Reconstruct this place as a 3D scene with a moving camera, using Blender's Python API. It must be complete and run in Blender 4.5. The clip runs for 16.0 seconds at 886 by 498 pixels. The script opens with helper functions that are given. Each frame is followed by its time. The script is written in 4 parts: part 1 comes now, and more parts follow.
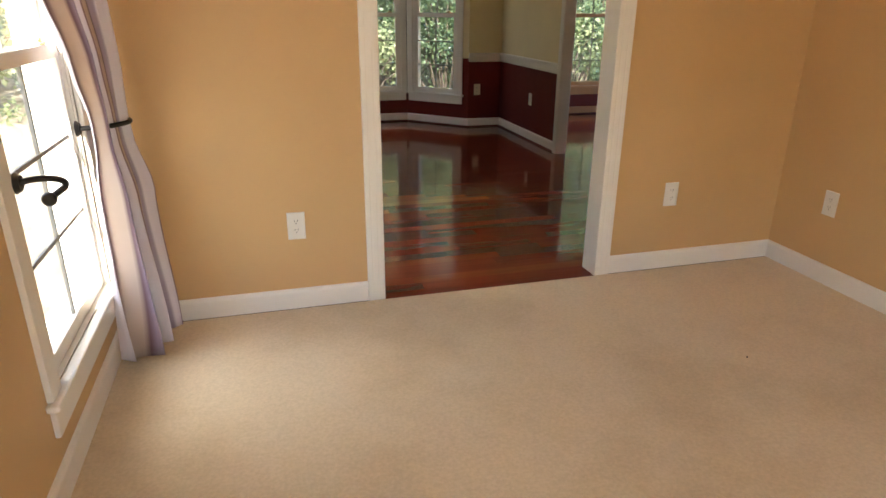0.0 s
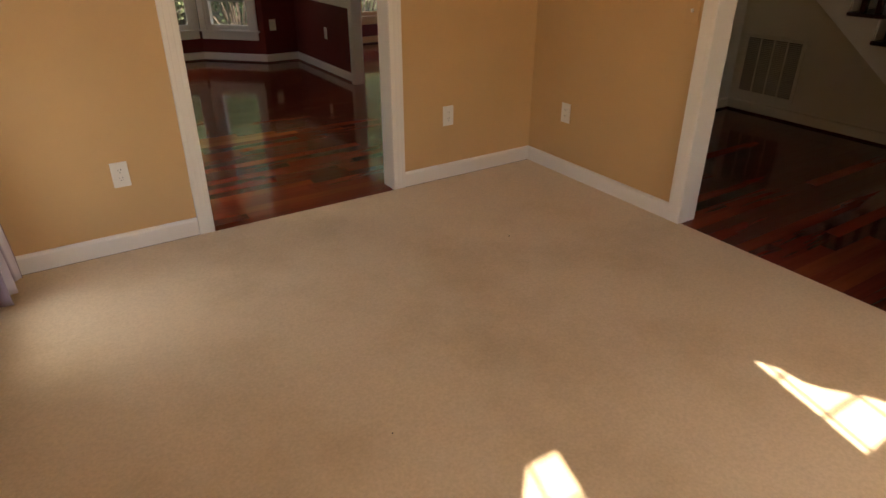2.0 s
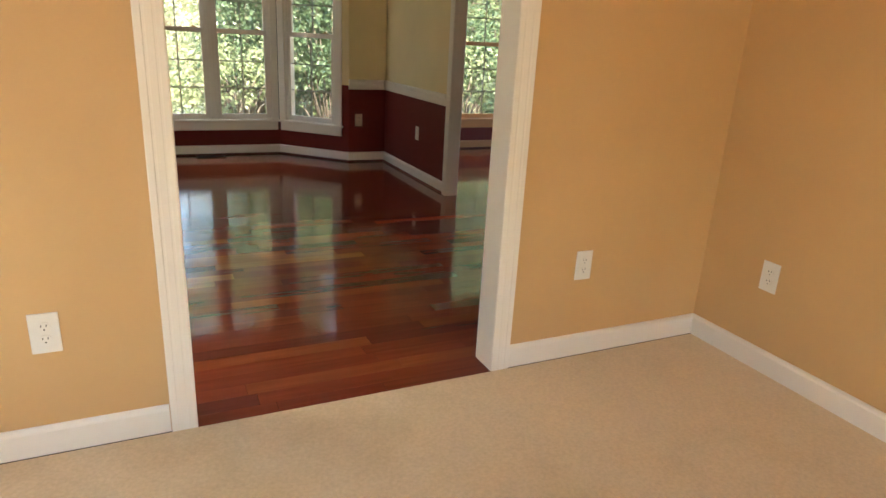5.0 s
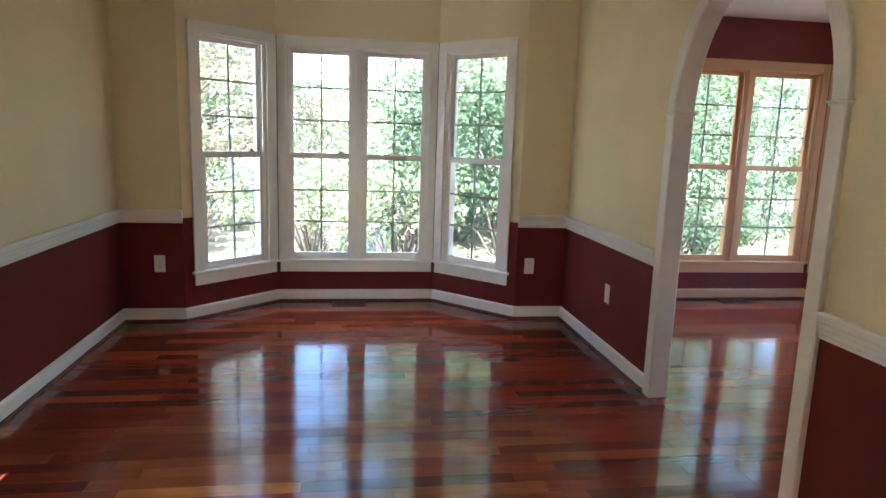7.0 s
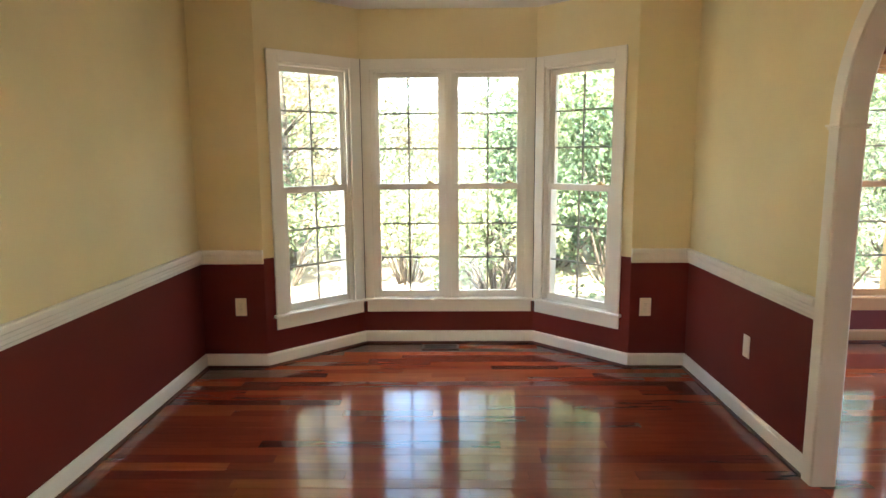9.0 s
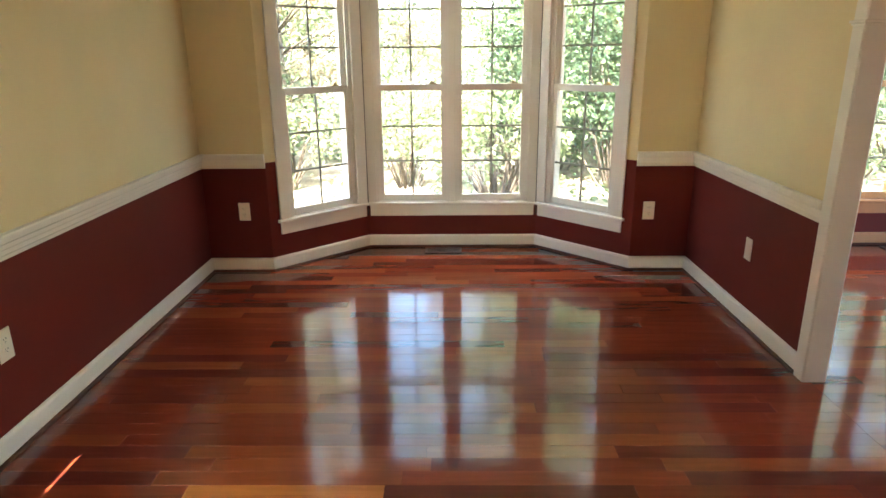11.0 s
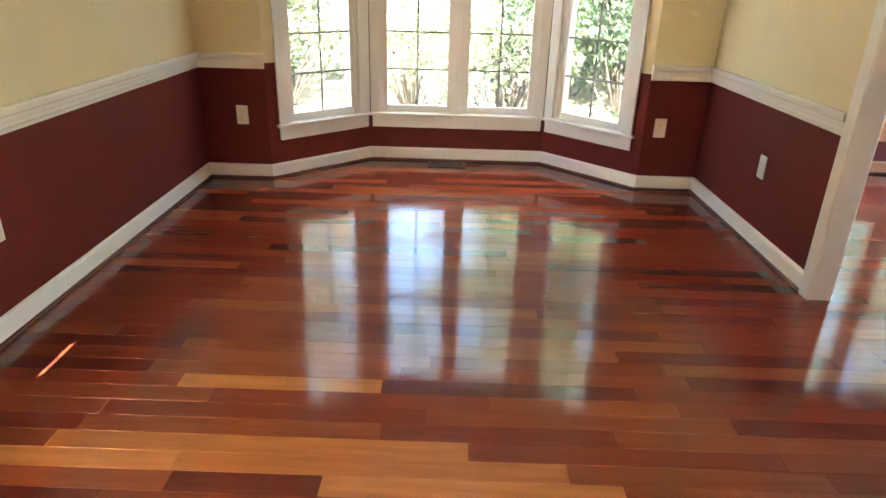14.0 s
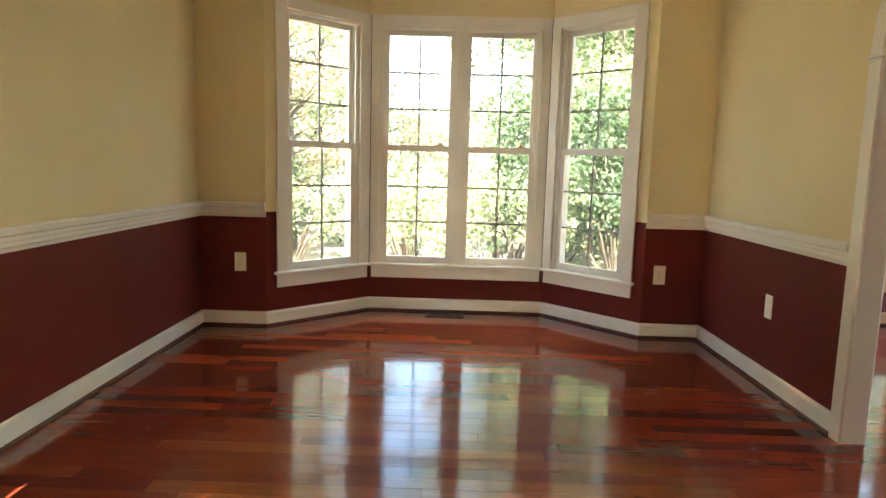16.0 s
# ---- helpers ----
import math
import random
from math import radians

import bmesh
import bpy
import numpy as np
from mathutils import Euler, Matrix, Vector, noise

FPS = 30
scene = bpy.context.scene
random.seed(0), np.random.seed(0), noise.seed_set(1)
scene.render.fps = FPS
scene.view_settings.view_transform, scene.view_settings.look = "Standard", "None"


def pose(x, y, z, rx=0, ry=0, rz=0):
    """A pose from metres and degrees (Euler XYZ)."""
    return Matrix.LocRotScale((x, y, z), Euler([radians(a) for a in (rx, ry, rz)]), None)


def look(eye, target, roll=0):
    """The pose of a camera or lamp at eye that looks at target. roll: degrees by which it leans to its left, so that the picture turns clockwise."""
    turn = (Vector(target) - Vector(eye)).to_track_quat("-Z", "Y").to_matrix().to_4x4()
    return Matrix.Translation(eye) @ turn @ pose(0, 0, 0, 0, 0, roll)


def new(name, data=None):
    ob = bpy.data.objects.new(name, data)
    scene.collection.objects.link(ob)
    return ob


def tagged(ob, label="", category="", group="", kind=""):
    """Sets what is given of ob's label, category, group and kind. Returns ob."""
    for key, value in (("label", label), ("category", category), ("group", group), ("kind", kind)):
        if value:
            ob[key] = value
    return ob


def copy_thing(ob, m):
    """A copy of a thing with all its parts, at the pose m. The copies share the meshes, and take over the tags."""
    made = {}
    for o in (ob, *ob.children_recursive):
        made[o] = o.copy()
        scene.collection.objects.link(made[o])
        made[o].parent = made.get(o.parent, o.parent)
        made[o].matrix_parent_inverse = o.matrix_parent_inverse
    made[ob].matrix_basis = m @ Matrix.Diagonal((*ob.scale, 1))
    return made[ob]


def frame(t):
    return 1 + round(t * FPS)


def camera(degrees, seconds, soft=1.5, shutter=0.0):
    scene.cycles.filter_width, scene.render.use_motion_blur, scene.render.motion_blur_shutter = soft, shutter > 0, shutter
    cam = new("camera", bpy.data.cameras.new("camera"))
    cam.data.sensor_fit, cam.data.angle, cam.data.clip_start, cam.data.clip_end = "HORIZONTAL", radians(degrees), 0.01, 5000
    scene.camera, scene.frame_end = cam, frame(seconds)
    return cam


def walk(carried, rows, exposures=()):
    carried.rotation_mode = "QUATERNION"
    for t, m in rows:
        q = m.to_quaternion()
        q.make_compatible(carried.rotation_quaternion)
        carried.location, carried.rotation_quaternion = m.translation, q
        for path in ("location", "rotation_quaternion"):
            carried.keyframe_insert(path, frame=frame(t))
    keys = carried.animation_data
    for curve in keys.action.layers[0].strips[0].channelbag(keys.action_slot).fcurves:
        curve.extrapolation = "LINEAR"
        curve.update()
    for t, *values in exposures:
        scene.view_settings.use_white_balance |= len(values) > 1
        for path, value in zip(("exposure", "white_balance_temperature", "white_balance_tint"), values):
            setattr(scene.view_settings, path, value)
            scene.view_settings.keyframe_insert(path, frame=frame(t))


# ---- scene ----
cam = camera(69.9, 16.0)
PATH = [
    (0, (-1.554, -2.646, 1.274), (-1.044, -0.848, 0.562), 0.4),
    (0.3, (-1.592, -2.774, 1.291), (-0.934, -1.051, 0.52), 0.0),
    (0.5, (-1.655, -2.827, 1.314), (-0.946, -1.122, 0.546), 0.7),
    (0.8, (-1.647, -2.998, 1.357), (-0.877, -1.348, 0.53), -0.5),
    (1, (-1.651, -3.064, 1.361), (-0.845, -1.444, 0.509), -0.4),
    (1.3, (-1.688, -3.11, 1.409), (-0.789, -1.562, 0.518), 0.3),
    (1.5, (-1.693, -3.133, 1.429), (-0.765, -1.612, 0.521), 0.7),
    (2, (-1.715, -3.182, 1.447), (-0.746, -1.689, 0.534), 0.1),
    (2.5, (-1.733, -3.188, 1.446), (-0.711, -1.724, 0.545), 0.3),
    (3, (-1.693, -3.149, 1.409), (-0.651, -1.683, 0.534), 0.5),
    (3.2, (-1.671, -3.115, 1.38), (-0.623, -1.644, 0.521), 0.7),
    (5.3, (-1.046, -1.635, 1.23), (-0.256, 0.112, 0.658), 3.3),
    (5.5, (-0.979, -1.465, 1.268), (-0.202, 0.301, 0.741), 3.3),
    (5.7, (-0.902, -1.324, 1.295), (-0.156, 0.47, 0.823), 2.9),
    (6, (-0.778, -1.118, 1.31), (-0.116, 0.728, 0.916), 2.2),
    (6.5, (-0.548, -0.67, 1.397), (-0.132, 1.252, 1.033), 1.7),
    (7, (-0.573, -0.38, 1.363), (-0.284, 1.569, 1.02), 1.9),
    (7.5, (-0.553, -0.147, 1.426), (-0.393, 1.815, 1.073), 1.6),
    (8, (-0.497, 0.039, 1.439), (-0.466, 2.015, 1.134), 0.7),
    (8.2, (-0.492, 0.075, 1.429), (-0.494, 2.054, 1.144), 0.5),
    (10.3, (-0.479, 0.15, 1.418), (-0.52, 2.108, 1.012), -0.7),
    (10.5, (-0.484, 0.147, 1.417), (-0.526, 2.094, 0.959), -0.7),
    (11, (-0.524, 0.142, 1.424), (-0.55, 2.054, 0.836), -0.5),
    (11.5, (-0.518, 0.143, 1.402), (-0.554, 2.031, 0.743), -0.4),
    (12, (-0.537, 0.142, 1.389), (-0.566, 2.007, 0.667), 0.1),
    (12.5, (-0.547, 0.142, 1.373), (-0.566, 1.977, 0.577), 0.4),
    (13, (-0.561, 0.14, 1.366), (-0.576, 1.935, 0.484), 0.8),
    (13.5, (-0.555, 0.155, 1.328), (-0.568, 1.954, 0.456), 1.1),
    (14, (-0.546, 0.175, 1.276), (-0.564, 2.013, 0.488), 1.6),
    (14.5, (-0.496, 0.186, 1.189), (-0.521, 2.097, 0.6), 1.4),
    (15, (-0.515, 0.195, 1.147), (-0.536, 2.151, 0.728), 1.8),
    (15.5, (-0.531, 0.204, 1.113), (-0.554, 2.184, 0.832), 1.8),
    (16, (-0.542, 0.231, 1.072), (-0.571, 2.213, 0.813), 1.6),
]
walk(cam, [(t, look(e, g, r)) for t, e, g, r in PATH], exposures=[
    (0.0, 2.6, 6700, 12), (1.2, 1.97, 7500, 18), (3.2, 1.97, 7500, 18), (5.5, 3.2, 6500, 9), (6.0, 3.25, 5400, 9), (6.5, 3.25, 5100, 12), (7.0, 3.6, 5400, 11),
    (8.2, 4.0, 6500, 8), (10.5, 4.05, 6600, 8), (12.0, 4.22, 6500, 10), (12.5, 4.38, 6300, 11), (13.5, 4.62, 6300, 11), (14.5, 4.2, 6400, 9), (16.0, 3.95, 7000, 7)])


# ---- world and sun ----
SUN_EL, SUN_AZ = 43.0, (0.287, 0.958)          # height of the sun; the way its light runs over the ground
world = bpy.data.worlds.new("world")
scene.world = world
world.use_nodes = True
wn = world.node_tree
bg = wn.nodes["Background"]
sky = wn.nodes.new("ShaderNodeTexSky")
sky.sky_type = 'NISHITA'
sky.sun_disc = False
sky.sun_elevation = radians(SUN_EL)
sky.sun_rotation = math.atan2(-SUN_AZ[0], -SUN_AZ[1])
wn.links.new(sky.outputs[0], bg.inputs[0])
bg.inputs[1].default_value = 0.15
sun_data = bpy.data.lights.new("sun", 'SUN')
sun_data.energy, sun_data.angle, sun_data.color = 5.0, radians(0.5), (1.0, 0.94, 0.85)
sun = new("sun", sun_data)
sun.matrix_world = look((0, 0, 0), (SUN_AZ[0], SUN_AZ[1], -math.tan(radians(SUN_EL))))



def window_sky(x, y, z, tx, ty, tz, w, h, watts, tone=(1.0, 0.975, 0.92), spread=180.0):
    """An added area lamp outside a window, standing in for skylight that shines in."""
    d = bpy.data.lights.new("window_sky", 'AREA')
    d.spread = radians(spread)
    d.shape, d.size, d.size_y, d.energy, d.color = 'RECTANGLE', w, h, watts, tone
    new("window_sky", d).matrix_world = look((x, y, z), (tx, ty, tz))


# lamps added outside to lift the light in each room
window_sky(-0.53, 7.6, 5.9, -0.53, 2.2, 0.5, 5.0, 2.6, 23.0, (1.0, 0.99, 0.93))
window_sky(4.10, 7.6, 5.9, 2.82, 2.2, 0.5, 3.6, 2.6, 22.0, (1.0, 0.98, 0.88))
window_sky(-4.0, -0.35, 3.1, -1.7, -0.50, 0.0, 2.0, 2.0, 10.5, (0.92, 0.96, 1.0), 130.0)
# warm lamp added outside the unseen east window, to light the red room
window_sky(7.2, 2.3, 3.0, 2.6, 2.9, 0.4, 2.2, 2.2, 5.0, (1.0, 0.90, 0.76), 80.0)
# warm lamp added behind the west window to brighten the near floor
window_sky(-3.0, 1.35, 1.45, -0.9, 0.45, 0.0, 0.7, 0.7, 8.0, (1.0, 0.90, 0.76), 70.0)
# lamp added behind the front drapes to brighten the carpet
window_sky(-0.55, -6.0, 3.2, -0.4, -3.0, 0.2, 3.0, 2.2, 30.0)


# ---- materials ----
def material(name):
    m = bpy.data.materials.new(name)
    m.use_nodes = True
    nt = m.node_tree
    return m, nt, nt.nodes["Principled BSDF"]


def add(nt, kind, **values):
    n = nt.nodes.new(kind)
    for k, v in values.items():
        n.inputs[k].default_value = v
    return n


def ramp(nt, source, stops):
    n = nt.nodes.new("ShaderNodeValToRGB")
    e = n.color_ramp.elements
    while len(e) < len(stops):
        e.new(0.5)
    for k, (p, c) in zip(e, stops):
        k.position, k.color = p, (*c, 1)
    nt.links.new(source, n.inputs[0])
    return n.outputs[0]


def coords(nt, scale=(1, 1, 1)):
    tc = nt.nodes.new("ShaderNodeTexCoord")
    mp = nt.nodes.new("ShaderNodeMapping")
    mp.inputs["Scale"].default_value = scale
    nt.links.new(tc.outputs["Object"], mp.inputs[0])
    return mp.outputs[0]


def shade(c, k):
    return tuple(min(1.0, v * k) for v in c)


def paint(name, c, rough=0.6, bump=0.12, vary=0.05, grain=260.0):
    """Rolled wall or trim paint: faint mottling, and a fine stipple."""
    m, nt, b = material(name)
    co = coords(nt)
    big = add(nt, "ShaderNodeTexNoise", Scale=1.7, Detail=4.0)
    fine = add(nt, "ShaderNodeTexNoise", Scale=grain, Detail=2.0)
    nt.links.new(co, big.inputs["Vector"]); nt.links.new(co, fine.inputs["Vector"])
    nt.links.new(ramp(nt, big.outputs[0], [(0.3, shade(c, 1 - vary)), (0.7, shade(c, 1 + vary))]), b.inputs["Base Color"])
    bm_ = add(nt, "ShaderNodeBump", Strength=bump, Distance=0.001)
    nt.links.new(fine.outputs[0], bm_.inputs["Height"])
    nt.links.new(bm_.outputs[0], b.inputs["Normal"])
    b.inputs["Roughness"].default_value = rough
    return m


def wood_floor(name, stops):
    """Oiled and varnished boards of one tone, each a little lighter or darker than the next, with grain along x."""
    m, nt, b = material(name)
    info = nt.nodes.new("ShaderNodeObjectInfo")
    isl = nt.nodes.new("ShaderNodeNewGeometry")
    sm = nt.nodes.new("ShaderNodeMath"); sm.operation = 'ADD'
    nt.links.new(info.outputs["Random"], sm.inputs[0]); nt.links.new(isl.outputs["Random Per Island"], sm.inputs[1])
    fr = nt.nodes.new("ShaderNodeMath"); fr.operation = 'FRACT'
    nt.links.new(sm.outputs[0], fr.inputs[0])
    tone = ramp(nt, fr.outputs[0], stops)
    tc = nt.nodes.new("ShaderNodeNewGeometry")
    off = nt.nodes.new("ShaderNodeVectorMath"); off.operation = 'MULTIPLY_ADD'
    comb = nt.nodes.new("ShaderNodeCombineXYZ")
    for k in range(3):
        nt.links.new(fr.outputs[0], comb.inputs[k])
    off.inputs[1].default_value = (37.0, 11.0, 5.0)
    nt.links.new(comb.outputs[0], off.inputs[0]); nt.links.new(tc.outputs["Position"], off.inputs[2])
    mp = nt.nodes.new("ShaderNodeMapping"); mp.inputs["Scale"].default_value = (1.4, 17.0, 17.0)
    nt.links.new(off.outputs[0], mp.inputs[0])
    g = add(nt, "ShaderNodeTexNoise", Scale=2.2, Detail=7.0, Distortion=0.6)
    nt.links.new(mp.outputs[0], g.inputs["Vector"])
    gr = ramp(nt, g.outputs[0], [(0.28, (0.82, 0.80, 0.78)), (0.5, (0.98, 0.98, 0.98)), (0.75, (1.11, 1.13, 1.13))])
    mx = nt.nodes.new("ShaderNodeMix"); mx.data_type, mx.blend_type = 'RGBA', 'MULTIPLY'
    mx.inputs[0].default_value = 1.0
    nt.links.new(tone, mx.inputs[6]); nt.links.new(gr, mx.inputs[7])
    nt.links.new(mx.outputs[2], b.inputs["Base Color"])
    w = add(nt, "ShaderNodeTexNoise", Scale=7.0, Detail=3.0)
    nt.links.new(tc.outputs["Position"], w.inputs["Vector"])
    nt.links.new(ramp(nt, w.outputs[0], [(0.3, (0.075, 0.075, 0.075)), (0.75, (0.135, 0.135, 0.135))]), b.inputs["Roughness"])
    wb = add(nt, "ShaderNodeBump", Strength=0.10, Distance=0.003)
    wv = add(nt, "ShaderNodeTexNoise", Scale=9.0, Detail=1.0)
    nt.links.new(tc.outputs["Position"], wv.inputs["Vector"])
    nt.links.new(wv.outputs[0], wb.inputs["Height"]); nt.links.new(wb.outputs[0], b.inputs["Normal"])
    b.inputs["Specular IOR Level"].default_value = 0.60
    return m


def carpet_mat():
    m, nt, b = material("beige_carpet")
    co = coords(nt)
    big = add(nt, "ShaderNodeTexNoise", Scale=1.3, Detail=5.0, Roughness=0.6)
    mid = add(nt, "ShaderNodeTexNoise", Scale=90.0, Detail=3.0)
    tuft = add(nt, "ShaderNodeTexVoronoi", Scale=190.0)
    for n in (big, mid, tuft):
        nt.links.new(co, n.inputs["Vector"])
    a = ramp(nt, big.outputs[0], [(0.3, (0.57, 0.435, 0.265)), (0.42, (0.645, 0.505, 0.32)), (0.5, (0.69, 0.55, 0.36)), (0.75, (0.73, 0.59, 0.395))])
    c = ramp(nt, mid.outputs[0], [(0.3, (0.915, 0.905, 0.89)), (0.7, (1.045, 1.045, 1.045))])
    mx = nt.nodes.new("ShaderNodeMix"); mx.data_type, mx.blend_type = 'RGBA', 'MULTIPLY'
    mx.inputs[0].default_value = 1.0
    nt.links.new(a, mx.inputs[6]); nt.links.new(c, mx.inputs[7])
    nt.links.new(mx.outputs[2], b.inputs["Base Color"])
    bp = add(nt, "ShaderNodeBump", Strength=0.14, Distance=0.002)
    nt.links.new(tuft.outputs["Distance"], bp.inputs["Height"]); nt.links.new(bp.outputs[0], b.inputs["Normal"])
    b.inputs["Roughness"].default_value = 0.95
    b.inputs["Specular IOR Level"].default_value = 0.15
    b.inputs["Sheen Weight"].default_value = 0.25
    return m


def glass_mat():
    m = bpy.data.materials.new("window_glass")
    m.use_nodes = True
    nt = m.node_tree
    nt.nodes.remove(nt.nodes["Principled BSDF"])
    t = nt.nodes.new("ShaderNodeBsdfTransparent"); t.inputs[0].default_value = (0.97, 0.985, 0.975, 1)
    g = nt.nodes.new("ShaderNodeBsdfGlossy"); g.inputs["Roughness"].default_value = 0.0
    lw = nt.nodes.new("ShaderNodeLayerWeight"); lw.inputs[0].default_value = 0.5
    p5 = nt.nodes.new("ShaderNodeMath"); p5.operation = 'POWER'; p5.inputs[1].default_value = 5.0
    nt.links.new(lw.outputs["Facing"], p5.inputs[0])
    f = nt.nodes.new("ShaderNodeMath"); f.operation = 'MULTIPLY_ADD'; f.inputs[1].default_value = 0.60; f.inputs[2].default_value = 0.03
    nt.links.new(p5.outputs[0], f.inputs[0])
    x = nt.nodes.new("ShaderNodeMixShader")
    nt.links.new(f.outputs[0], x.inputs[0]); nt.links.new(t.outputs[0], x.inputs[1]); nt.links.new(g.outputs[0], x.inputs[2])
    # translucent share added to imitate a veil of glare over the view outside
    haze_film = nt.nodes.new("ShaderNodeBsdfTranslucent"); haze_film.inputs[0].default_value = (0.9, 0.92, 0.88, 1)
    haze_noise = add(nt, "ShaderNodeTexNoise", Scale=6.0, Detail=5.0)
    amount = ramp(nt, haze_noise.outputs[0], [(0.3, (0.010, 0.010, 0.010)), (0.75, (0.024, 0.024, 0.024))])
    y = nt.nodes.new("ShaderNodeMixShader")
    nt.links.new(amount, y.inputs[0]); nt.links.new(x.outputs[0], y.inputs[1]); nt.links.new(haze_film.outputs[0], y.inputs[2])
    nt.links.new(y.outputs[0], nt.nodes["Material Output"].inputs[0])
    return m


def leaf_mat(name, lo, hi, rough=0.45):
    m, nt, b = material(name)
    isl = nt.nodes.new("ShaderNodeNewGeometry")
    nt.links.new(ramp(nt, isl.outputs["Random Per Island"], [(0.0, lo), (1.0, hi)]), b.inputs["Base Color"])
    b.inputs["Roughness"].default_value = rough
    tr = nt.nodes.new("ShaderNodeBsdfTranslucent")
    nt.links.new(ramp(nt, isl.outputs["Random Per Island"], [(0.0, shade(lo, 1.5)), (1.0, shade(hi, 1.6))]), tr.inputs[0])
    x = nt.nodes.new("ShaderNodeMixShader"); x.inputs[0].default_value = 0.5
    nt.links.new(b.outputs[0], x.inputs[1]); nt.links.new(tr.outputs[0], x.inputs[2])
    nt.links.new(x.outputs[0], nt.nodes["Material Output"].inputs[0])
    return m


def rough_mat(name, stops, scale=6.0, rough=0.9, bump=0.5, stretch=(1, 1, 1), dist=0.02):
    m, nt, b = material(name)
    co = coords(nt, stretch)
    n = add(nt, "ShaderNodeTexNoise", Scale=scale, Detail=8.0, Roughness=0.65)
    nt.links.new(co, n.inputs["Vector"])
    nt.links.new(ramp(nt, n.outputs[0], stops), b.inputs["Base Color"])
    bp = add(nt, "ShaderNodeBump", Strength=bump, Distance=dist)
    nt.links.new(n.outputs[0], bp.inputs["Height"]); nt.links.new(bp.outputs[0], b.inputs["Normal"])
    b.inputs["Roughness"].default_value = rough
    return m


def drape_mat():
    m, nt, b = material("striped_satin")
    tc = nt.nodes.new("ShaderNodeUVMap")
    sep = nt.nodes.new("ShaderNodeSeparateXYZ")
    nt.links.new(tc.outputs[0], sep.inputs[0])
    fr = nt.nodes.new("ShaderNodeMath"); fr.operation = 'MULTIPLY'; fr.inputs[1].default_value = 4.4
    f2 = nt.nodes.new("ShaderNodeMath"); f2.operation = 'FRACT'
    nt.links.new(sep.outputs[0], fr.inputs[0]); nt.links.new(fr.outputs[0], f2.inputs[0])
    # woven stripes; the dark ones are deepened to suggest shade in the folds
    c = ramp(nt, f2.outputs[0], [(0.0, (0.86, 0.82, 0.88)), (0.34, (0.84, 0.79, 0.85)), (0.39, (0.22, 0.12, 0.14)), (0.45, (0.60, 0.47, 0.38)),
                                 (0.58, (0.56, 0.43, 0.35)), (0.63, (0.18, 0.10, 0.12)), (0.70, (0.40, 0.32, 0.42)), (0.90, (0.46, 0.40, 0.50)), (1.0, (0.86, 0.82, 0.88))])
    nt.links.new(c, b.inputs["Base Color"])
    b.inputs["Roughness"].default_value = 0.38
    b.inputs["Sheen Weight"].default_value = 0.3
    wv = add(nt, "ShaderNodeTexNoise", Scale=420.0)
    bp = add(nt, "ShaderNodeBump", Strength=0.08, Distance=0.001)
    nt.links.new(wv.outputs[0], bp.inputs["Height"]); nt.links.new(bp.outputs[0], b.inputs["Normal"])
    tr = nt.nodes.new("ShaderNodeBsdfTranslucent")
    nt.links.new(c, tr.inputs[0])
    x = nt.nodes.new("ShaderNodeMixShader"); x.inputs[0].default_value = 0.28
    nt.links.new(b.outputs[0], x.inputs[1]); nt.links.new(tr.outputs[0], x.inputs[2])
    nt.links.new(x.outputs[0], nt.nodes["Material Output"].inputs[0])
    return m


TAN = paint("tan_wall_paint", (0.60, 0.385, 0.175), 0.55)
CREAM = paint("cream_wall_paint", (0.765, 0.655, 0.39), 0.55)
MAROON = paint("maroon_wall_paint", (0.142, 0.018, 0.012), 0.6, 0.10, 0.08)
MAROON.node_tree.nodes["Principled BSDF"].inputs["Specular IOR Level"].default_value = 0.2
CRIMSON = paint("crimson_wall_paint", (0.175, 0.013, 0.010), 0.45)
FOYER = paint("grey_beige_wall_paint", (0.60, 0.53, 0.40), 0.6)
WHITE = paint("white_trim_paint", (0.80, 0.77, 0.70), 0.32, 0.05, 0.03, 90.0)
PEACH = paint("orange_trim_varnish", (0.70, 0.42, 0.21), 0.34, 0.05, 0.03, 90.0)
CEIL = paint("ceiling_paint", (0.80, 0.78, 0.73), 0.85, 0.25)
SIDING = paint("outer_siding", (0.62, 0.60, 0.55), 0.7)
PLATE = paint("outlet_plastic", (0.78, 0.76, 0.70), 0.3, 0.0, 0.02)
IVORY = paint("ivory_plastic", (0.86, 0.80, 0.65), 0.3, 0.0, 0.02)
# grey bars, coloured darker still as if seen against the light
MUNTIN = paint("muntin_backlit_grey", (0.25, 0.245, 0.22), 0.45, 0.0, 0.03)
# darker than the grille's frame: the dimness between the louvres is in the colour
GRILLE = paint("shaded_grille_slat", (0.42, 0.36, 0.26), 0.6, 0.0, 0.03)
SLOT = paint("dark_slot", (0.03, 0.028, 0.025), 0.6, 0.0, 0.02)
IRON = paint("black_iron", (0.012, 0.011, 0.011), 0.35, 0.05)
DARKWOOD = rough_mat("dark_stained_wood", [(0.3, (0.030, 0.010, 0.007)), (0.7, (0.075, 0.022, 0.013))], 5.0, 0.25, 0.05, (2, 30, 30), 0.002)
SHOE = rough_mat("shoe_moulding_wood", [(0.3, (0.060, 0.018, 0.008)), (0.7, (0.11, 0.034, 0.014))], 5.0, 0.6, 0.05, (2, 30, 30), 0.002)
BRONZE = paint("bronze_register", (0.07, 0.035, 0.022), 0.4, 0.05)
BRASS = paint("sash_lock_brass", (0.55, 0.42, 0.20), 0.35, 0.0)
